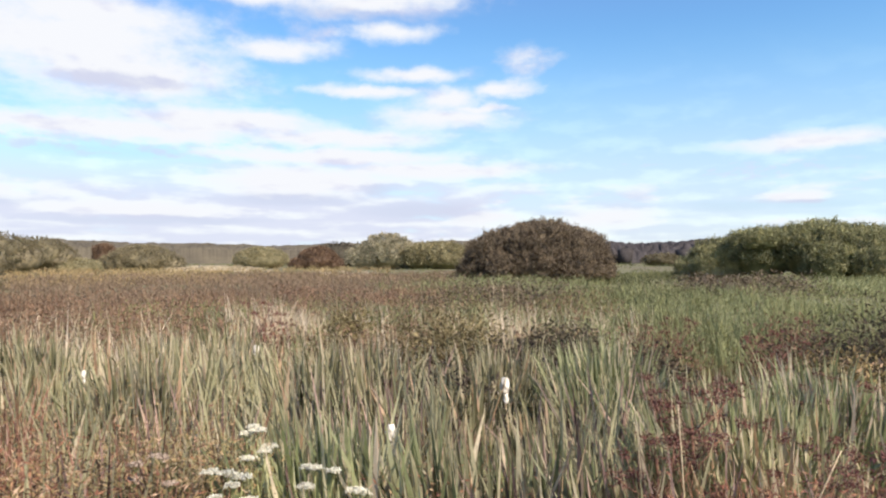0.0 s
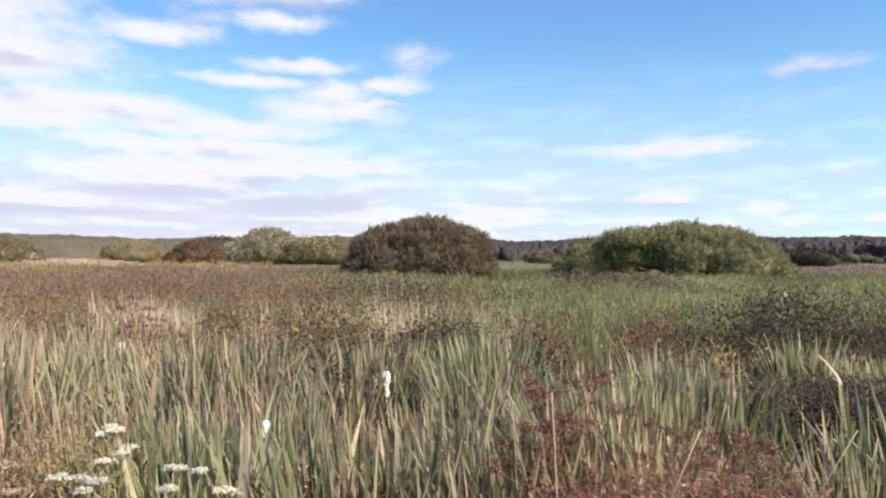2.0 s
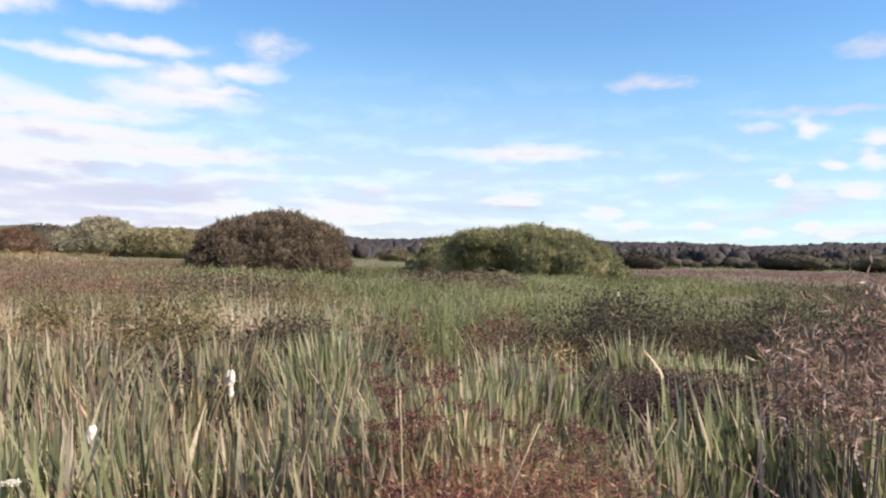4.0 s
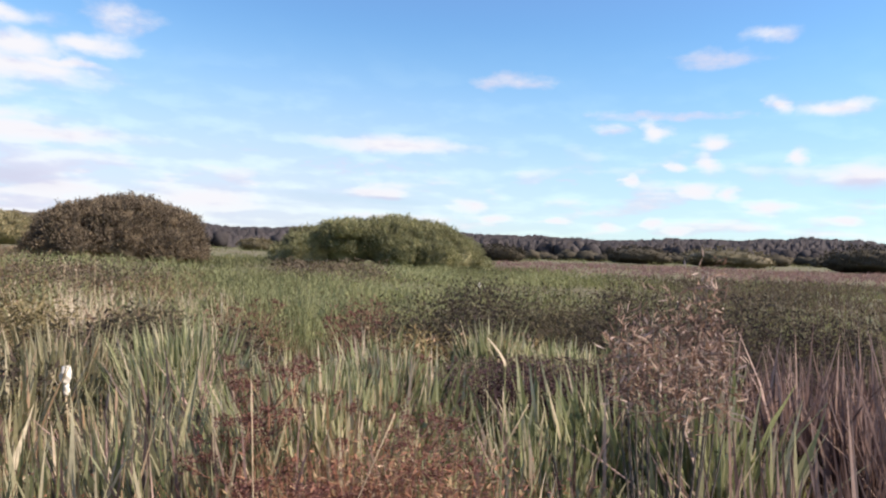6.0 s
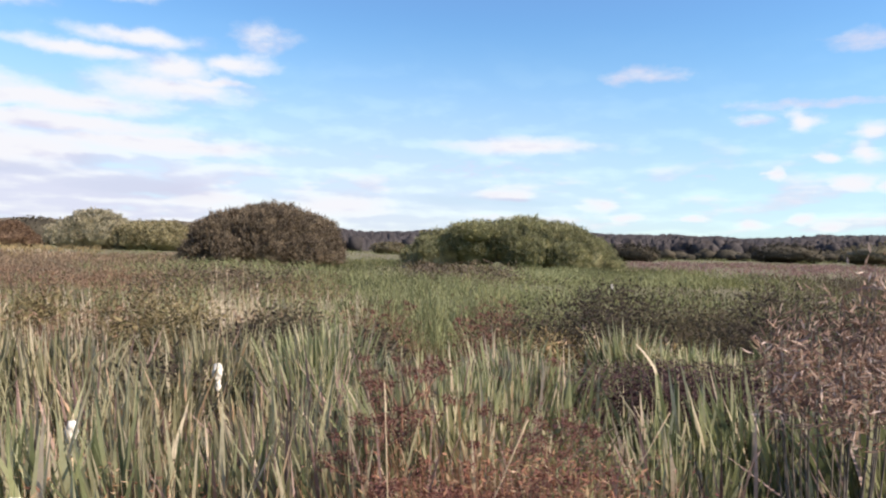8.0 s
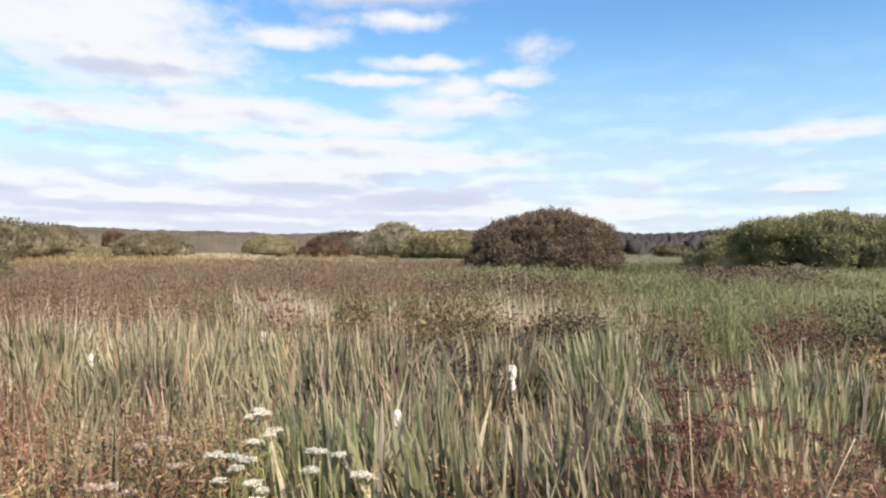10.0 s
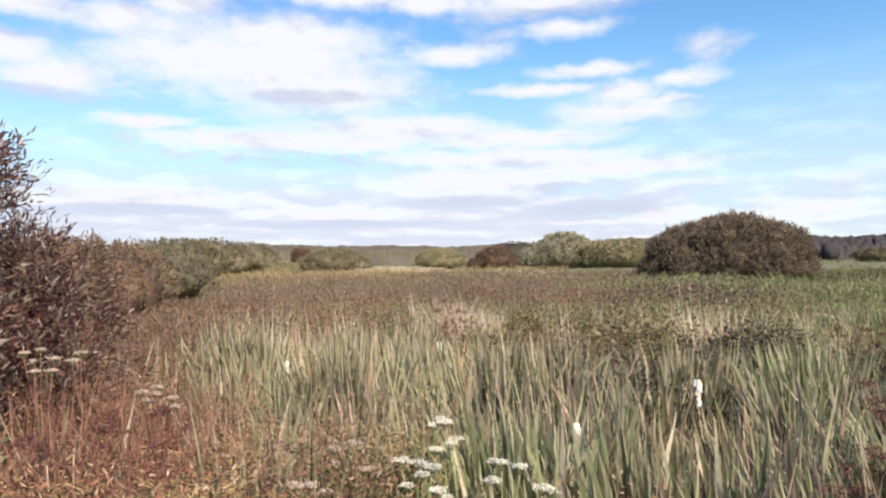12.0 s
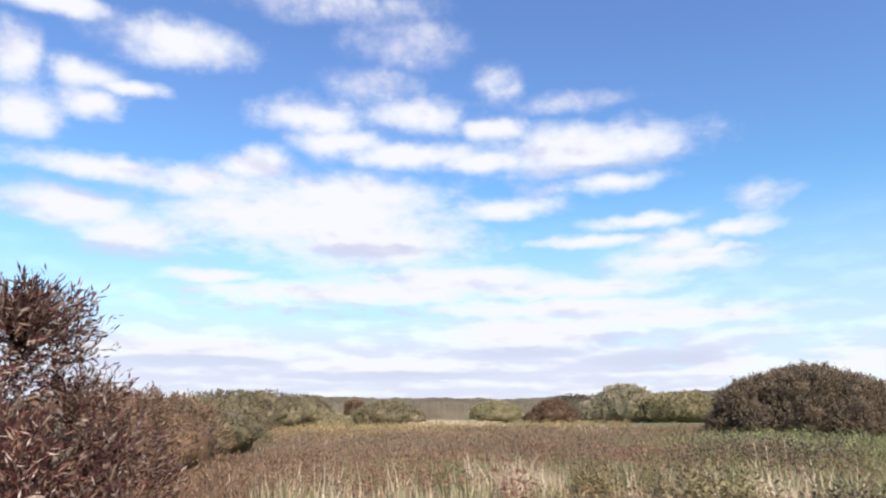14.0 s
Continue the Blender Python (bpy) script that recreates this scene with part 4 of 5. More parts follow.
bush("dark_willow_bush", -3.95, 50,
     [(0.36, 0.48, 1.95, 3.45, 3.33, 2.27), (-2.26, 0.36, 1.64, 2.62, 2.62, 1.97), (2.74, 0.24, 1.64, 2.26, 2.62, 2.02), (-3.93, 0.24, 0.93, 1.55, 1.90, 1.13), (0.24, -1.43, 1.28, 2.02, 1.90, 1.61), (-2.14, -1.55, 0.93, 1.55, 1.55, 1.13), (2.62, -1.67, 0.93, 1.67, 1.67, 1.24), (4.44, -0.12, 0.66, 1.08, 1.55, 0.88)],
     WILLOW_DARK, "large dome-shaped dark brownish-green willow bush in the meadow", 14200, 0.48, 7, 0.147, 0.054, clump=0.24, inner=0.3, upward=0.6, dense=0.76)
bush("green_willow_bush", -24.0, 60,
     [(0.72, 0.24, 2.11, 3.84, 3.12, 2.23), (-3.12, 0.36, 1.88, 3.48, 2.88, 2.04), (-6.00, 0.24, 1.40, 2.64, 2.40, 1.68), (-8.16, 0.12, 0.70, 1.56, 1.68, 1.00), (3.84, 0.24, 1.77, 3.12, 3.00, 2.21), (6.24, 0.24, 1.29, 2.16, 2.40, 1.67), (8.28, 0.24, 0.46, 1.20, 1.44, 0.70), (1.44, -2.40, 1.29, 1.80, 1.44, 1.61), (4.32, -2.28, 1.05, 1.80, 1.44, 1.37), (-6.72, -1.56, 0.91, 1.32, 1.20, 0.91), (-3.12, -1.80, 2.97, 1.92, 1.32, 0.77)],
     WILLOW_GREEN, "long rounded green willow thicket with shadowed hollows", 15000, 0.50, 7, 0.162, 0.060, 9, clump=0.26, inner=0.3, upward=0.6, dense=0.76, hollows=[(-5.2, -2.3, 0.95, 0.85), (-3.4, -2.6, 1.0, 1.05), (-1.4, -2.9, 0.8, 0.8), (-6.6, -2.3, 0.8, 0.6)])
bush("pale_willow_bush", 8.1, 140,
     [(0.00, 0.00, 2.95, 5.33, 4.87, 3.69), (-4.41, 0.00, 1.91, 3.65, 3.65, 2.68), (3.96, 0.00, 1.60, 2.74, 3.04, 2.15)],
     WILLOW_PALE, "pale silvery-green willow bush with a rounded top", 4200, 0.52, 6, 0.305, 0.138, 5, clump=0.61)
bush("olive_willow_bush", 3.6, 137,
     [(0.00, 0.00, 2.06, 6.39, 4.87, 2.89), (-4.57, 0.00, 2.05, 3.65, 3.65, 2.74), (5.18, 0.76, 1.72, 3.35, 3.65, 2.25)],
     WILLOW_YELLOW, "olive-yellow willow bush beside a paler one", 4200, 0.52, 6, 0.305, 0.138, 5, clump=0.53)
bush("yellow_willow_bush", 18.3, 165,
     [(0.00, 0.00, 1.79, 6.13, 5.19, 2.89)],
     WILLOW_YELLOW, "low yellow-green dome of willow scrub", 3400, 0.38, 6, 0.236, 0.110, 4, clump=0.22)
bush("brown_willow_bush", 14.0, 155,
     [(0.40, 0.00, 1.75, 4.30, 4.20, 2.95), (3.60, 0.00, 0.90, 2.60, 3.20, 1.45), (-3.30, 0.00, 0.90, 2.40, 3.00, 1.60)],
     SCRUB_BROWN, "brown-leaved rounded willow bush", 3200, 0.37, 6, 0.248, 0.109, 4, clump=0.25)
bush("round_willow_bush", 27.1, 155,
     [(0.00, 0.00, 1.84, 6.51, 5.27, 3.07), (-4.34, 0.00, 1.27, 3.56, 3.72, 2.12), (4.96, 0.00, 1.10, 3.41, 3.41, 1.93)],
     WILLOW_OLIVE, "rounded grey-green willow bush at the meadow's edge", 3800, 0.37, 6, 0.248, 0.116, 4, clump=0.31)
bush("low_willow_bush", 31.6, 140,
     [(0.00, 0.00, 0.66, 4.42, 3.54, 1.58)],
     WILLOW_YELLOW, "low olive scrub bush on the meadow", 1800, 0.35, 6, 0.221, 0.103, 3, clump=0.24)
bush("upright_willow_bush", 29.7, 190,
     [(0.00, 0.00, 2.90, 2.43, 2.43, 2.90)],
     SCRUB_BROWN, "narrow upright dark bush behind lower scrub", 1300, 0.61, 6, 0.365, 0.152, 3, clump=0.61)
for k, (a, d, w, h) in enumerate([(36.9, 115, 6.2, 6.1), (34.2, 140, 6.2, 6.3), (39.4, 85, 5.1, 4.9), (12.2, 200, 7.0, 7.2), (10.2, 210, 6.3, 7.0), (-33.6, 160, 5.0, 3.8), (-44.5, 190, 8.0, 4.6), (-51.0, 170, 9.0, 4.3), (-60.5, 150, 8.0, 5.0), (-66.5, 140, 8.0, 5.2), (-13.8, 190, 4.5, 3.2)]):
    bush("scrub_bush", a, d, [(0, 0, h * 0.45, w, w * 0.7, h * 0.5), (-0.5 * w, 0.4, h * 0.35, w * 0.55, w * 0.5, h * 0.4), (0.55 * w, 0, h * 0.35, w * 0.6, w * 0.5, h * 0.42)],
         (SCRUB_OLIVE if a > 20 else (SCRUB_LEAF, SCRUB_OLIVE, SCRUB_LEAF)[k % 3]), "rounded scrub bush before the distant wood", 1500 if a > 20 else 520, 0.28 if a > 20 else 0.4, 6, 0.24 if a > 20 else 0.36, 0.105 if a > 20 else 0.2, 3, clump=0.3 if a > 20 else 0.6, group="scrub along the meadow's far edge")

# scrub running back from the tall shrub
for k, (a, d, w, h) in enumerate([(53.5, 8.6, 0.7, 1.85), (50.0, 11.5, 0.8, 2.1), (47.2, 14.5, 1.1, 2.15), (44.4, 20, 1.7, 2.25), (41.6, 29, 2.7, 2.35)]):
    bush("bramble_scrub", a, d, [(0, 0, h * 0.45, w, w, h * 0.52), (-0.5 * w, 0.3, h * 0.4, w * 0.7, w * 0.7, h * 0.45)],
         (SHRUB_LEAF, SCRUB_BROWN, SCRUB_BROWN, SCRUB_BROWN, SCRUB_OLIVE)[k], "rough brownish scrub at the edge of the fen", 1200 + 22 * int(d), 0.24, 6, 0.055 + 0.0016 * d, 0.018 + 0.0008 * d, 4, clump=0.2 + 0.004 * d, group="scrub running back from the shrub")

# ---- the tall shrub close by ----
bush("tall_willow_shrub", 54.2, 5.6,
     [(0.0, 0, 1.1, 0.66, 0.7, 0.75), (0.07, 0, 2.03, 0.37, 0.45, 0.57), (0.50, 0.1, 0.90, 0.42, 0.6, 0.58), (-0.75, 0.3, 1.75, 0.7, 0.9, 1.1), (0.40, 0, 1.70, 0.20, 0.3, 0.24)],
     SHRUB_LEAF, "tall willow shrub with narrow grey and rust-tinged leaves", 4600, 0.28, 9, 0.072, 0.0145, 9, "shrub", upward=0.5, inner=0.6, clump=0.3, dense=0)

# ---- distant woods ----
def wood(count, az0, az1, d0, d1, h0, h1, cards, size, lumps=3, slim=0.34):
    """Broad-leaved trees side by side: a tall crown each, with lesser lumps and ragged foliage on it."""
    pieces = []
    for a in rng.uniform(az0, az1, count):
        d = rng.uniform(d0, d1)
        h = (h0 + (h1 - h0) * rng.random()) * (1 + 0.07 * math.sin(a * 0.9) + 0.04 * math.sin(a * 4.3))
        at = polar(a, d)
        z = float(ground_z(np.array([at.x]), np.array([at.y]))[0])
        for k in range(lumps):
            w = h * (rng.uniform(0.14, 0.24) if k else rng.uniform(0.8, 1.25) * slim)
            c = (at.x + rng.normal(0, 0.22) * h, at.y + rng.normal(0, 0.22) * h, z + h * (rng.uniform(0.4, 0.72) if k else 0.45))
            tall_part = min(h * (rng.uniform(0.22, 0.36) if k else 0.5), z + h * 1.03 - c[2])
            pieces.append(core([(*c, w, w, tall_part)], 1.0, 8 if k == 0 else 6, 7 if k == 0 else 5, 0.16))
            dirs = unit(rng.normal(0, 1, (cards, 3)))
            p = np.array(c) + dirs * np.array([w, w, tall_part]) * rng.uniform(0.9, 1.06, (cards, 1))
            pieces.append(leaves_at(p - dirs * size * 0.3, unit(rng.normal(0, 1, (cards, 3)) + (0, 0, 0.5)), size, size * 0.7, 0.12, dirs, 0.5))
    return pieces


def canopy(az0, az1, d0, d1, h, step=0.07, rows=11, tree=0.9, lift=0.22, rough=0.02, slope=0.0):
    """A closed wood: its tree tops as one sheet of rounded crowns that climbs from the foot to the crest. tree: a crown's width in degrees."""
    a = np.radians(np.arange(az0, az1, step))
    s = np.linspace(0, 1, rows)
    A, S = np.meshgrid(a, s, indexing="ij")
    D = d0 + (d1 - d0) * S
    deg = np.degrees(A)
    crest = h * (1 + 0.08 * np.sin(deg * 0.21 + 1.0) + 0.04 * np.sin(deg * 0.63) + 0.02 * np.sin(deg * 1.9 + 2))
    crest = crest * (1 + slope * np.clip((-26 - deg) / 30, 0, 1))
    rise = np.where(S > 0, 0.45 + 0.55 * np.sin(np.clip(S * 1.25, 0, 1) * math.pi / 2), 0.0)
    count = int((az1 - az0) / tree) + 4
    crowns = np.zeros_like(A)
    for j in range(rows):
        edge = np.cumsum(rng.uniform(0.55, 1.45, count) * tree) + az0 - 2 * tree
        k = np.clip(np.searchsorted(edge, deg[:, j]) - 1, 0, count - 2)
        u = (deg[:, j] - edge[k]) / (edge[k + 1] - edge[k]) * 2 - 1
        crowns[:, j] = np.sqrt(np.clip(1 - 0.85 * u * u, 0, 1)) - 0.6 + rng.normal(0, 0.22, count)[k]
    Z = crest * rise * (1 + lift * crowns + rng.normal(0, rough, A.shape)) * (S > 0)
    v = np.stack([-np.sin(A) * D, np.cos(A) * D, Z], -1).reshape(-1, 3)
    i, j = np.meshgrid(np.arange(len(a) - 1), np.arange(rows - 1), indexing="ij")
    q = (i * rows + j).ravel()[:, None]
    return v, np.concatenate([np.concatenate([q, q + rows, q + rows + 1], 1), np.concatenate([q, q + rows + 1, q + 1], 1)])


stuff("distant_wood", wood(190, -74, -7, 282, 325, 4.6, 7.6, 26, 0.6, 3, 0.5) + [canopy(-74, -7, 300, 350, 9.2, 0.06, 10, 0.7, 0.2, 0.025, 0.15), canopy(-74, -7, 352, 520, 14.0, 0.06, 12, 0.62, 0.11, 0.012, 0.2)], FAR_HAZED_LEAF,
      "dark belt of distant mixed woodland along the horizon, haze put into its leaf colour", "woodland")
stuff("wood_edge_scrub", wood(170, -74, -32, 225, 285, 1.6, 3.6, 42, 0.55, 2, 0.95), SCRUB_LEAF,
      "low scrub along the edge of the distant wood", "scrub")
stuff("distant_ridge_wood", [canopy(-8, 74, 560, 900, 20.8, 0.07, 15, 0.9, 0.11, 0.014)], RIDGE_HAZED_LEAF,
      "far low ridge of brown-green woodland, haze put into its leaf colour", "woodland")

# ---- single plants in the foreground ----
def place(az, el, r):
    """A spot r metres off in that direction from the eye: x, y and its height."""
    p = polar(az, r * math.cos(radians(el)))
    return p.x, p.y, EYE + r * math.sin(radians(el))


def at_ground(name, x, y, label, category, group=""):
    ob = new(name)
    ob.location = (x, y, float(ground_z(np.array([x]), np.array([y]))[0]))
    return tagged(ob, label, category, group)


def bent(a, b, sag, k=6):
    s = np.linspace(0, 1, k)[:, None]
    return np.array(a) + (np.array(b) - np.array(a)) * s + np.array(sag) * np.sin(s * math.pi)


def umbellifer(az, el, r, spread, label, tops=5, hue=None):
    """White umbels on branching green stems."""
    x, y, top = place(az, el, r)
    ob = at_ground("umbellifer", x, y, label, "wildflower", "white umbels in the fen")
    h = top - ob.location.z
    v, f = tubes([(bent((0, 0, 0), (0, 0, h * 0.78), (0.04, 0, 0)), 0.006, 0.004)], 6)
    green = RED_STEM if hue else STEM
    part("stem", mesh_of("stem", v, f, green), ob)
    for k in range(tops):
        a = k * 2.4 + az
        out = spread * (0.0 if k == 0 else rng.uniform(0.6, 1.15))
        tip = np.array([math.cos(a) * out, math.sin(a) * out, h * (1 if k == 0 else rng.uniform(0.90, 1.0))])
        v, f = tubes([(bent((0, 0, h * rng.uniform(0.55, 0.77)), tip - (0, 0, 0.03), (0, 0, -0.01)), 0.003, 0.0022)], 5)
        stalk = part("flower_stalk", mesh_of("flower_stalk", v, f, green), ob)
        rays, heads = [], []
        rad = rng.uniform(0.020, 0.034)
        for j in range(14):
            b = j * 2.39996
            q = rad * math.sqrt((j + 0.5) / 14)
            e = tip + np.array([math.cos(b) * q, math.sin(b) * q, 0.006 * (1 - (q / rad) ** 2)])
            rays.append((bent(tip - (0, 0, 0.03), e, (0, 0, 0), 3), 0.0012, 0.0008))
            dirs = unit(rng.normal(0, 1, (16, 3)) + np.array([0, 0, 1.2]))
            heads.append(leaves_at(e + rng.normal(0, 1, (16, 3)) * np.array([0.0048, 0.0048, 0.0015]), dirs, 0.008, 0.008))
        umbel = part("umbel", mesh_of("umbel", *joined(*heads), hue or PETAL), stalk)
        part("umbel_frame", mesh_of("umbel_frame", *tubes(rays, 3), STEM), stalk)
    n = 9
    s = rng.uniform(0.2, 0.7, n)
    p = np.stack([np.zeros(n), np.zeros(n), h * s], 1)
    t = rng.uniform(0, TAU, n)
    v, f = leaves_at(p, np.stack([np.cos(t), np.sin(t), 0.4 * np.ones(n)], 1), 0.12, 0.035)
    part("leaves", mesh_of("leaves", v, f, GREEN_REED), ob)
    return ob


umbellifer(18.6, -13.2, 3.0, 0.075, "tall umbellifer with fresh white flower heads", 6)
umbellifer(20.9, -16.2, 2.7, 0.07, "umbellifer with fading greyish-white flower heads", 6)
umbellifer(14.1, -16.3, 2.7, 0.06, "small umbellifer with loose white flower heads", 4)
umbellifer(10.9, -18.1, 2.7, 0.04, "low umbellifer with two small white heads", 2)
umbellifer(19.3, -18.3, 2.6, 0.06, "low umbellifer with greyish-white heads among grass", 4)
umbellifer(45.7, -6.4, 4.3, 0.05, "umbellifer with one white head before a shrub", 2, PETAL_FADED)
umbellifer(40.6, -9.3, 3.9, 0.11, "spreading umbellifer with many fading pinkish-white heads", 8, PETAL_FADED)
umbellifer(51.6, -4.9, 3.8, 0.10, "tall umbellifer with whitish heads beside a shrub", 6, PETAL_FADED)
umbellifer(48.2, -6.0, 4.2, 0.09, "umbellifer with pinkish fading heads", 6, PETAL_FADED)
umbellifer(26.0, -14.5, 3.0, 0.10, "umbellifer with thin pale heads among grass", 5, PETAL_FADED)
umbellifer(29.5, -17.5, 2.6, 0.09, "umbellifer with thin seeding heads among grass", 5, PETAL_FADED)


def leaf_blade(points, w, material, parent, name="leaf"):
    pts = np.asarray(points, float)
    k = len(pts)
    d = unit(np.gradient(pts, axis=0))
    s = unit(np.cross(d, np.array([0.3, -0.9, 0.1])))
    wide = w * (1 - np.linspace(0, 1, k) ** 2.2) * 0.5 + 0.0006
    nrm = np.cross(d, s)
    fold = nrm * (wide * 0.5)[:, None]
    rows = np.stack([pts - s * wide[:, None], pts + fold, pts + s * wide[:, None]], 1).reshape(-1, 3)
    f = []
    for i in range(k - 1):
        for j in range(2):
            a = i * 3 + j
            f += [(a, a + 1, a + 4), (a, a + 4, a + 3)]
    return part(name, mesh_of(name, rows, f, material), parent)


def lumpy(center, rx, rz, seed, k=11, m=14):
    t = np.linspace(0, math.pi, m)[:, None]
    u = np.linspace(0, TAU, k, endpoint=False)[None]
    g = np.random.default_rng(seed)
    rough = 1 + 0.22 * np.sin(t * 5 + g.uniform(0, 6)) * np.sin(u * 2 + g.uniform(0, 6)) + g.normal(0, 0.07, (m, k))
    x_, y_, z_ = rx * np.sin(t) ** 0.6 * np.cos(u) * rough, rx * np.sin(t) ** 0.6 * np.sin(u) * rough, rz * np.cos(t) + 0 * u
    v = np.stack([x_, y_, z_], -1).reshape(-1, 3) + np.array(center)
    f = []
    for i in range(m - 1):
        for j in range(k):
            a, b = i * k + j, i * k + (j + 1) % k
            f += [(a, b, b + k), (a, b + k, a + k)]
    return v, np.array(f)


def reedmace(az, el, r, size, label, seed):
    """A reedmace whose seed head has burst into white fluff."""
    x, y, top = place(az, el, r)
    ob = at_ground("reedmace", x, y, label, "reedmace", "reedmace gone to seed")
    h = top - ob.location.z
    v, f = tubes([(bent((0, 0, 0), (0.0, 0, h - size * 0.5), (0.03, 0, 0)), 0.006, 0.0035), ([(0, 0, h - size * 0.5), (0.004, 0, h + size * 0.9)], 0.0035, 0.002)], 6)
    part("stem", mesh_of("stem", v, f, DRY_STEM), ob)
    pieces = [lumpy((0, 0, h + size * 0.22), size * 0.22, size * 0.42, seed), lumpy((0.006, 0, h - size * 0.42), size * 0.13, size * 0.28, seed + 1)]
    part("seed_head", mesh_of("seed_head", *joined(*pieces), FLUFF), ob, "burst white fluffy seed head")
    for k in range(4):
        t = seed + k * 1.7
        tip = (0.25 * math.cos(t), 0.25 * math.sin(t), h * rng.uniform(0.8, 1.1))
        leaf_blade(bent((0, 0, 0), tip, (-0.05 * math.cos(t), -0.05 * math.sin(t), 0.03), 7), 0.014, GREY_REED, ob)
    return ob


reedmace(7.95, -14.3, 3.7, 0.12, "reedmace with a burst white seed head", 3)
reedmace(-1.4, -10.5, 5.2, 0.145, "reedmace with a large white fluffy seed head", 8)
reedmace(18.7, -7.3, 7.9, 0.15, "reedmace with a pale weathered seed head", 12)
reedmace(31.0, -8.3, 5.6, 0.07, "reedmace with a small pale seed head", 15)
reedmace(-32.0, -2.75, 14.0, 0.10, "single white seed head above green herbs", 19)


def reed_plant(seed):
    g = np.random.default_rng(seed)
    ob = tagged(new("reed_plant"), "upright clump of grey-green sword-shaped reed leaves", "reeds", "reed plants in the foreground")
    for k in range(7):
        t, h, o = g.uniform(0, TAU), g.uniform(0.65, 1.08), g.uniform(0.05, 0.32)
        tip = (o * math.cos(t) - 0.08, o * math.sin(t), h)
        s = np.linspace(0, 1, 7)[:, None]
        pts = np.array([0.03 * math.cos(t), 0.03 * math.sin(t), -0.02]) * (1 - s) + np.array(tip) * s ** np.array([1.7, 1.7, 1.0])
        leaf_blade(pts, g.uniform(0.013, 0.022), (GREY_REED, GREY_REED, GREEN_REED)[k % 3], ob)
    return ob


models = [reed_plant(k) for k in range(5)]
made = 0
for k in range(150):
    a, r = rng.uniform(-14, 36), rng.uniform(2.7, 6.0)
    if open_spots(np.array([a]), np.array([r]))[0] < 0.9:
        continue
    at = polar(a, r)
    z = float(ground_z(np.array([at.x]), np.array([at.y]))[0])
    m = pose(at.x, at.y, z, 0, 0, rng.uniform(0, 360)) @ Matrix.Scale(rng.uniform(0.85, 1.1), 4)
    if made < 5:
        models[made].matrix_basis = m
    else:
        copy_thing(models[made % 5], m)
    made += 1


def red_umbellifer(seed):
    """A dead, reddened umbellifer: bare branching stems with shrivelled brown-red heads."""
    g = np.random.default_rng(seed)
    ob = tagged(new("withered_umbellifer"), "withered rust-red umbellifer with branching stems and shrivelled heads", "wildflower", "withered red umbellifers")
    h = g.uniform(0.9, 1.12)
    part("stem", mesh_of("stem", *tubes([(bent((0, 0, 0), (0.05, 0.02, h * 0.9), (0.03, 0.02, 0)), 0.0048, 0.003)], 6), (RED_STEM, STRAW_STEM)[seed % 2]), ob)
    for k in range(7):
        a, s = k * 2.4 + g.uniform(-0.4, 0.4), g.uniform(0.5, 0.95)
        foot = np.array([0.05 * s, 0.02 * s, h * 0.9 * s])
        out = g.uniform(0.10, 0.26)
        tip = np.array([0.05 + math.cos(a) * out, 0.02 + math.sin(a) * out, h * g.uniform(0.86, 1.04)])
        branch = part("branch", mesh_of("branch", *tubes([(bent(foot, tip, (0, 0, -0.02)), 0.0036, 0.0022)], 5), RED_STEM), ob)
        cups = 8
        b = np.arange(cups) * 2.39996
        q = g.uniform(0.03, 0.05) * np.sqrt((np.arange(cups) + 0.5) / cups)
        rim = tip + np.stack([np.cos(b) * q, np.sin(b) * q, 0.012 + 0 * q], 1)
        p = np.repeat(rim, 9, 0) + g.normal(0, 1, (cups * 9, 3)) * np.array([0.013, 0.013, 0.009])
        v, f = leaves_at(p, unit(g.normal(0, 1, (cups * 9, 3)) * np.array([1, 1, 0.6])), 0.02, 0.0065)
        part("withered_head", mesh_of("withered_head", v, f, SEED_RED), branch)
    return ob


models = [red_umbellifer(40 + k) for k in range(4)]
g = np.random.default_rng(93)
spots = [(g.uniform(-31, -13), g.uniform(2.3, 3.4)) for k in range(16)] + [(g.uniform(-25, -12), g.uniform(3.2, 5.2)) for k in range(10)] + [(g.uniform(38, 56), g.uniform(2.4, 4.4)) for k in range(14)]
spots += [(-21, 7.6), (-23, 8.4), (-22.5, 7.4), (-24, 8.8), (-12, 8.2), (-14, 8.8), (-15, 8.0), (17, 8.6), (18, 9.0)]
spots = [(a, r) for a, r in spots if abs(a + 1.4) > 2.6]
for k, (a, r) in enumerate(spots):
    at = polar(a, r)
    z = float(ground_z(np.array([at.x]), np.array([at.y]))[0])
    m = pose(at.x, at.y, z, 0, 0, rng.uniform(0, 360)) @ Matrix.Scale(rng.uniform(0.75, 1.05) + (0.14 if r > 3.2 else 0.0), 4)
    if k < 4:
        models[k].matrix_basis = m
    else:
        copy_thing(models[k % 4], m)


def bare_stalk(az0, el0, r0, az1, el1, r1, w, label, material=DRY_STEM):
    """A single bare dry stalk from foot to tip."""
    x0, y0, _ = place(az0, el0, r0)
    x1, y1, z1 = place(az1, el1, r1)
    ob = at_ground("dry_stalk", x0, y0, label, "stalk", "bare dry stalks")
    g0 = ob.location.z
    a, b = np.array([0, 0, 0.0]), np.array([x1 - x0, y1 - y0, z1 - g0])
    part("stem", mesh_of("stem", *tubes([(bent(a, b, (0, 0, 0.02), 8), w, w * 0.5)], 6), material), ob)
    return ob


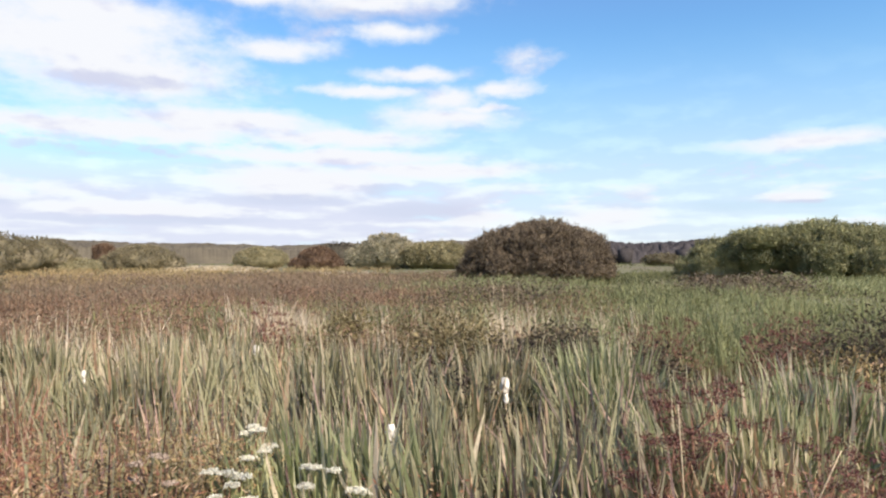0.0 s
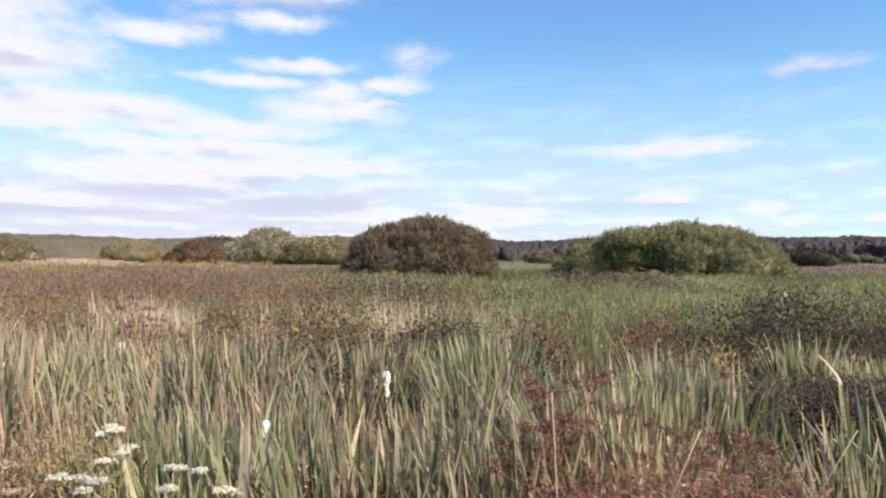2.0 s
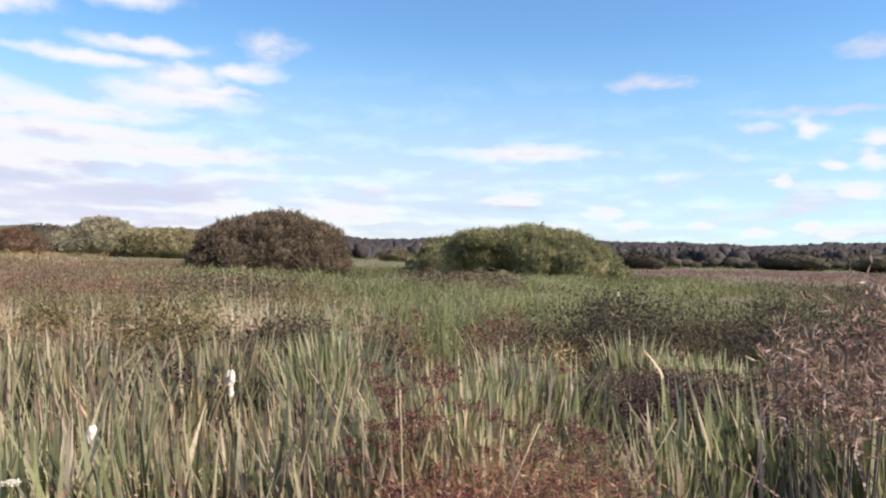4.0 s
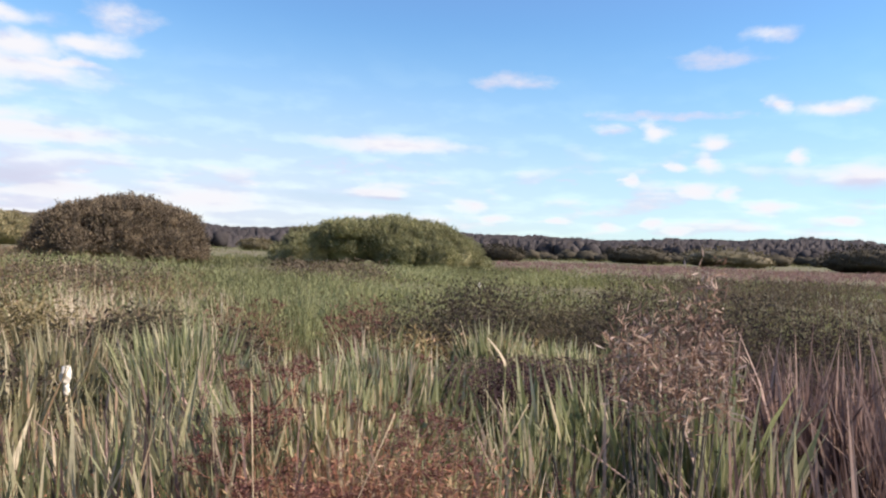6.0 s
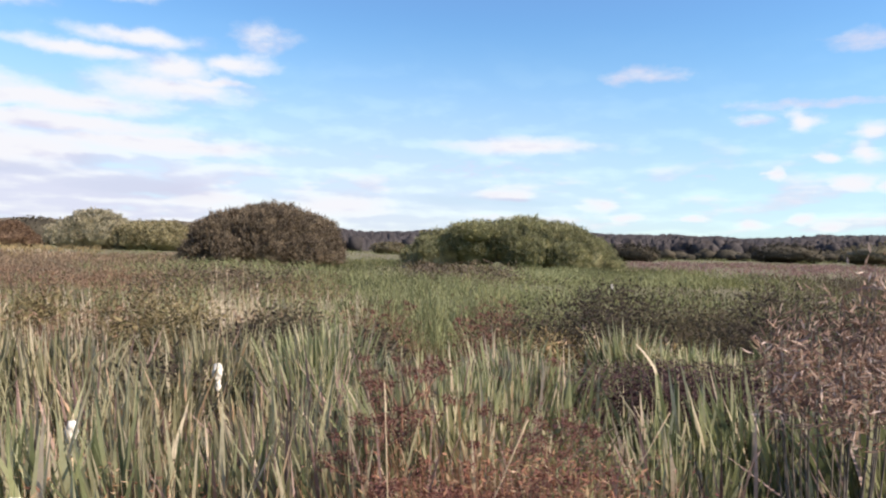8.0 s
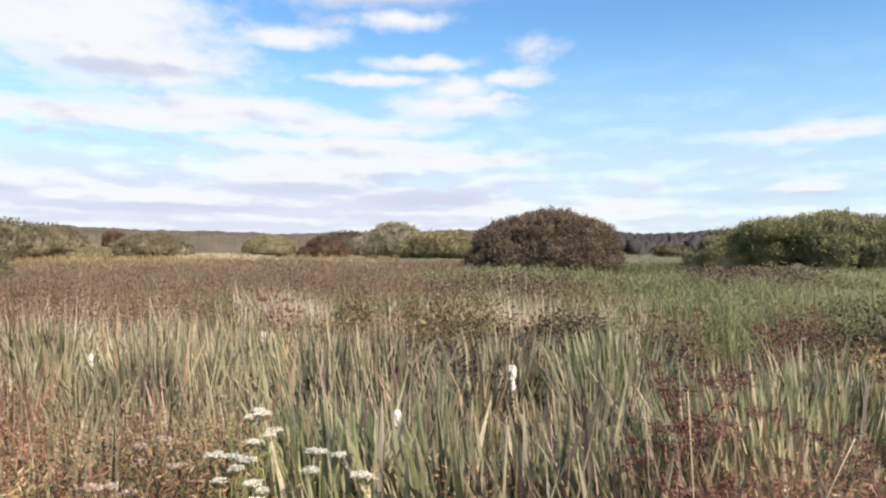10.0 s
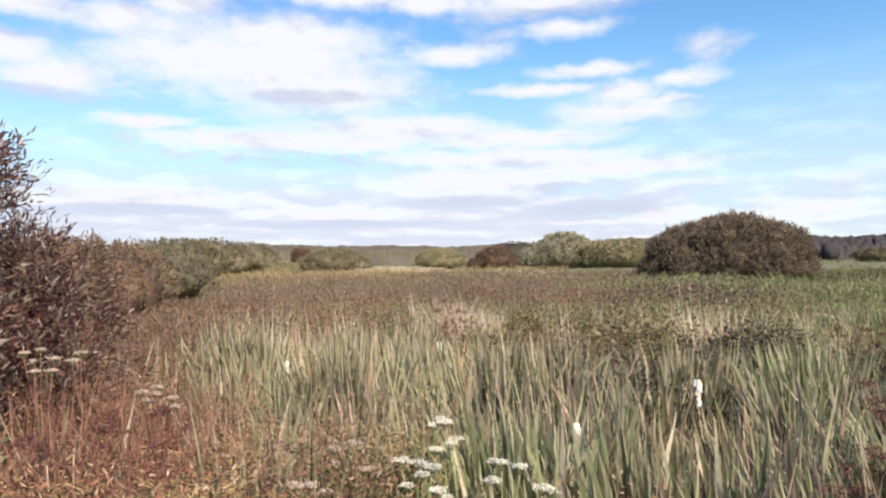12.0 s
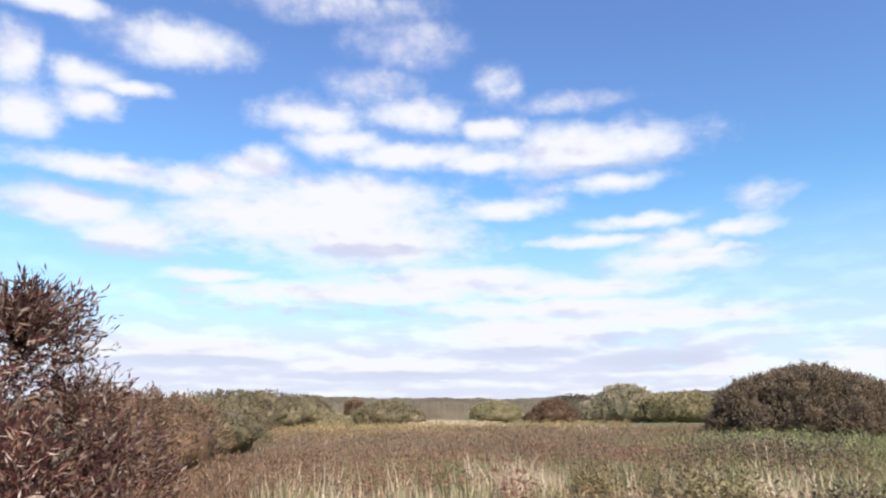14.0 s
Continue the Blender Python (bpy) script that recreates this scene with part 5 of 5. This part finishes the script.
for k in range(9):
    a, r = rng.uniform(-27, -9), rng.uniform(2.0, 4.4)
    bare_stalk(a, -28, r, a + rng.uniform(-13, 13), rng.uniform(-17, -10), r * rng.uniform(0.85, 1.2), 0.0032, "leaning bare straw-coloured stalk among red herbs")
for a, r, h in [(-0.4, 16.5, 1.1), (-1.2, 16.4, 1.06), (-2.4, 16.8, 1.08), (-3.2, 9.2, 0.98), (-3.7, 9.0, 1.02), (2.6, 9.6, 1.0), (-0.2, 12, 1.0)]:
    at = polar(a, r)
    ob = at_ground("pale_reed_stalk", at.x, at.y, "tall pale dry reed stalk with a feathery tip", "stalk", "pale stalks in the meadow")
    part("stem", mesh_of("stem", *tubes([(bent((0, 0, 0), (0.03, 0, h), (0.02, 0, 0)), 0.005, 0.004)], 5), DRY_STEM), ob)
    n = 13
    p = np.array([0.03, 0, h]) + rng.normal(0, 1, (n, 3)) * np.array([0.015, 0.015, 0.08])
    part("plume", mesh_of("plume", *leaves_at(p, np.tile([0.05, 0, 1.0], (n, 1)) + rng.normal(0, 0.25, (n, 3)), 0.07, 0.010), PALE_GRASS), ob)


# the bleached blade close by
at = polar(-34.7, 0.78)
ob = at_ground("bleached_reed_leaf", at.x, at.y, "single bleached reed leaf bending at its tip", "reed leaf")
side = polar(-34.7 + 90, 1.0)
side = np.array([side.x, side.y, 0.0])
part("stem", mesh_of("stem", *tubes([(bent((0, 0, 0), (0, 0, 1.553), (0, 0, 0)), 0.0007, 0.0004)], 5), STEM), ob)
leaf_blade([np.array([0, 0, z]) + side * d for z, d in ((1.551, 0.0), (1.555, 0.001), (1.559, 0.003), (1.565, 0.007), (1.572, 0.013), (1.577, 0.018))], 0.0023, PALE_GRASS, ob)


# ---- the silvery sapling ----
x0, y0, _ = place(-47.0, -5, 3.3)
ob = at_ground("willow_sapling", x0, y0, "young willow sapling with dry silvery-brown leaves", "sapling")
for k in range(22):
    a = k * 2.39996
    reach = 0.03 + 0.25 * math.sqrt(k / 22)
    h = rng.uniform(1.36, 1.56) - 0.4 * reach + (0.12 if k in (2, 3) else 0.0)
    tip = np.array([math.cos(a) * reach, math.sin(a) * reach, h])
    if k in (2, 3):
        tip = np.array([0.09, -0.10, 1.64 - 0.03 * k + 0.06])
    line = bent((0.02 * math.cos(a), 0.02 * math.sin(a), 0), tip, (0.05 * math.cos(a), 0.05 * math.sin(a), 0), 8)
    twig = part("stem", mesh_of("stem", *tubes([(line, 0.006, 0.002)], 5), BARK), ob)
    n = 84
    s = rng.uniform(0.76, 1.0, n)
    p = np.stack([np.interp(s, np.linspace(0, 1, 8), line[:, j]) for j in range(3)], 1) + rng.normal(0, 0.04, (n, 3))
    d = rng.normal(0, 0.8, (n, 3)) + np.array([0, 0, 0.3])
    part("leaves", mesh_of("leaves", *leaves_at(p, d, 0.062, 0.0095), SILVER_LEAF), twig)
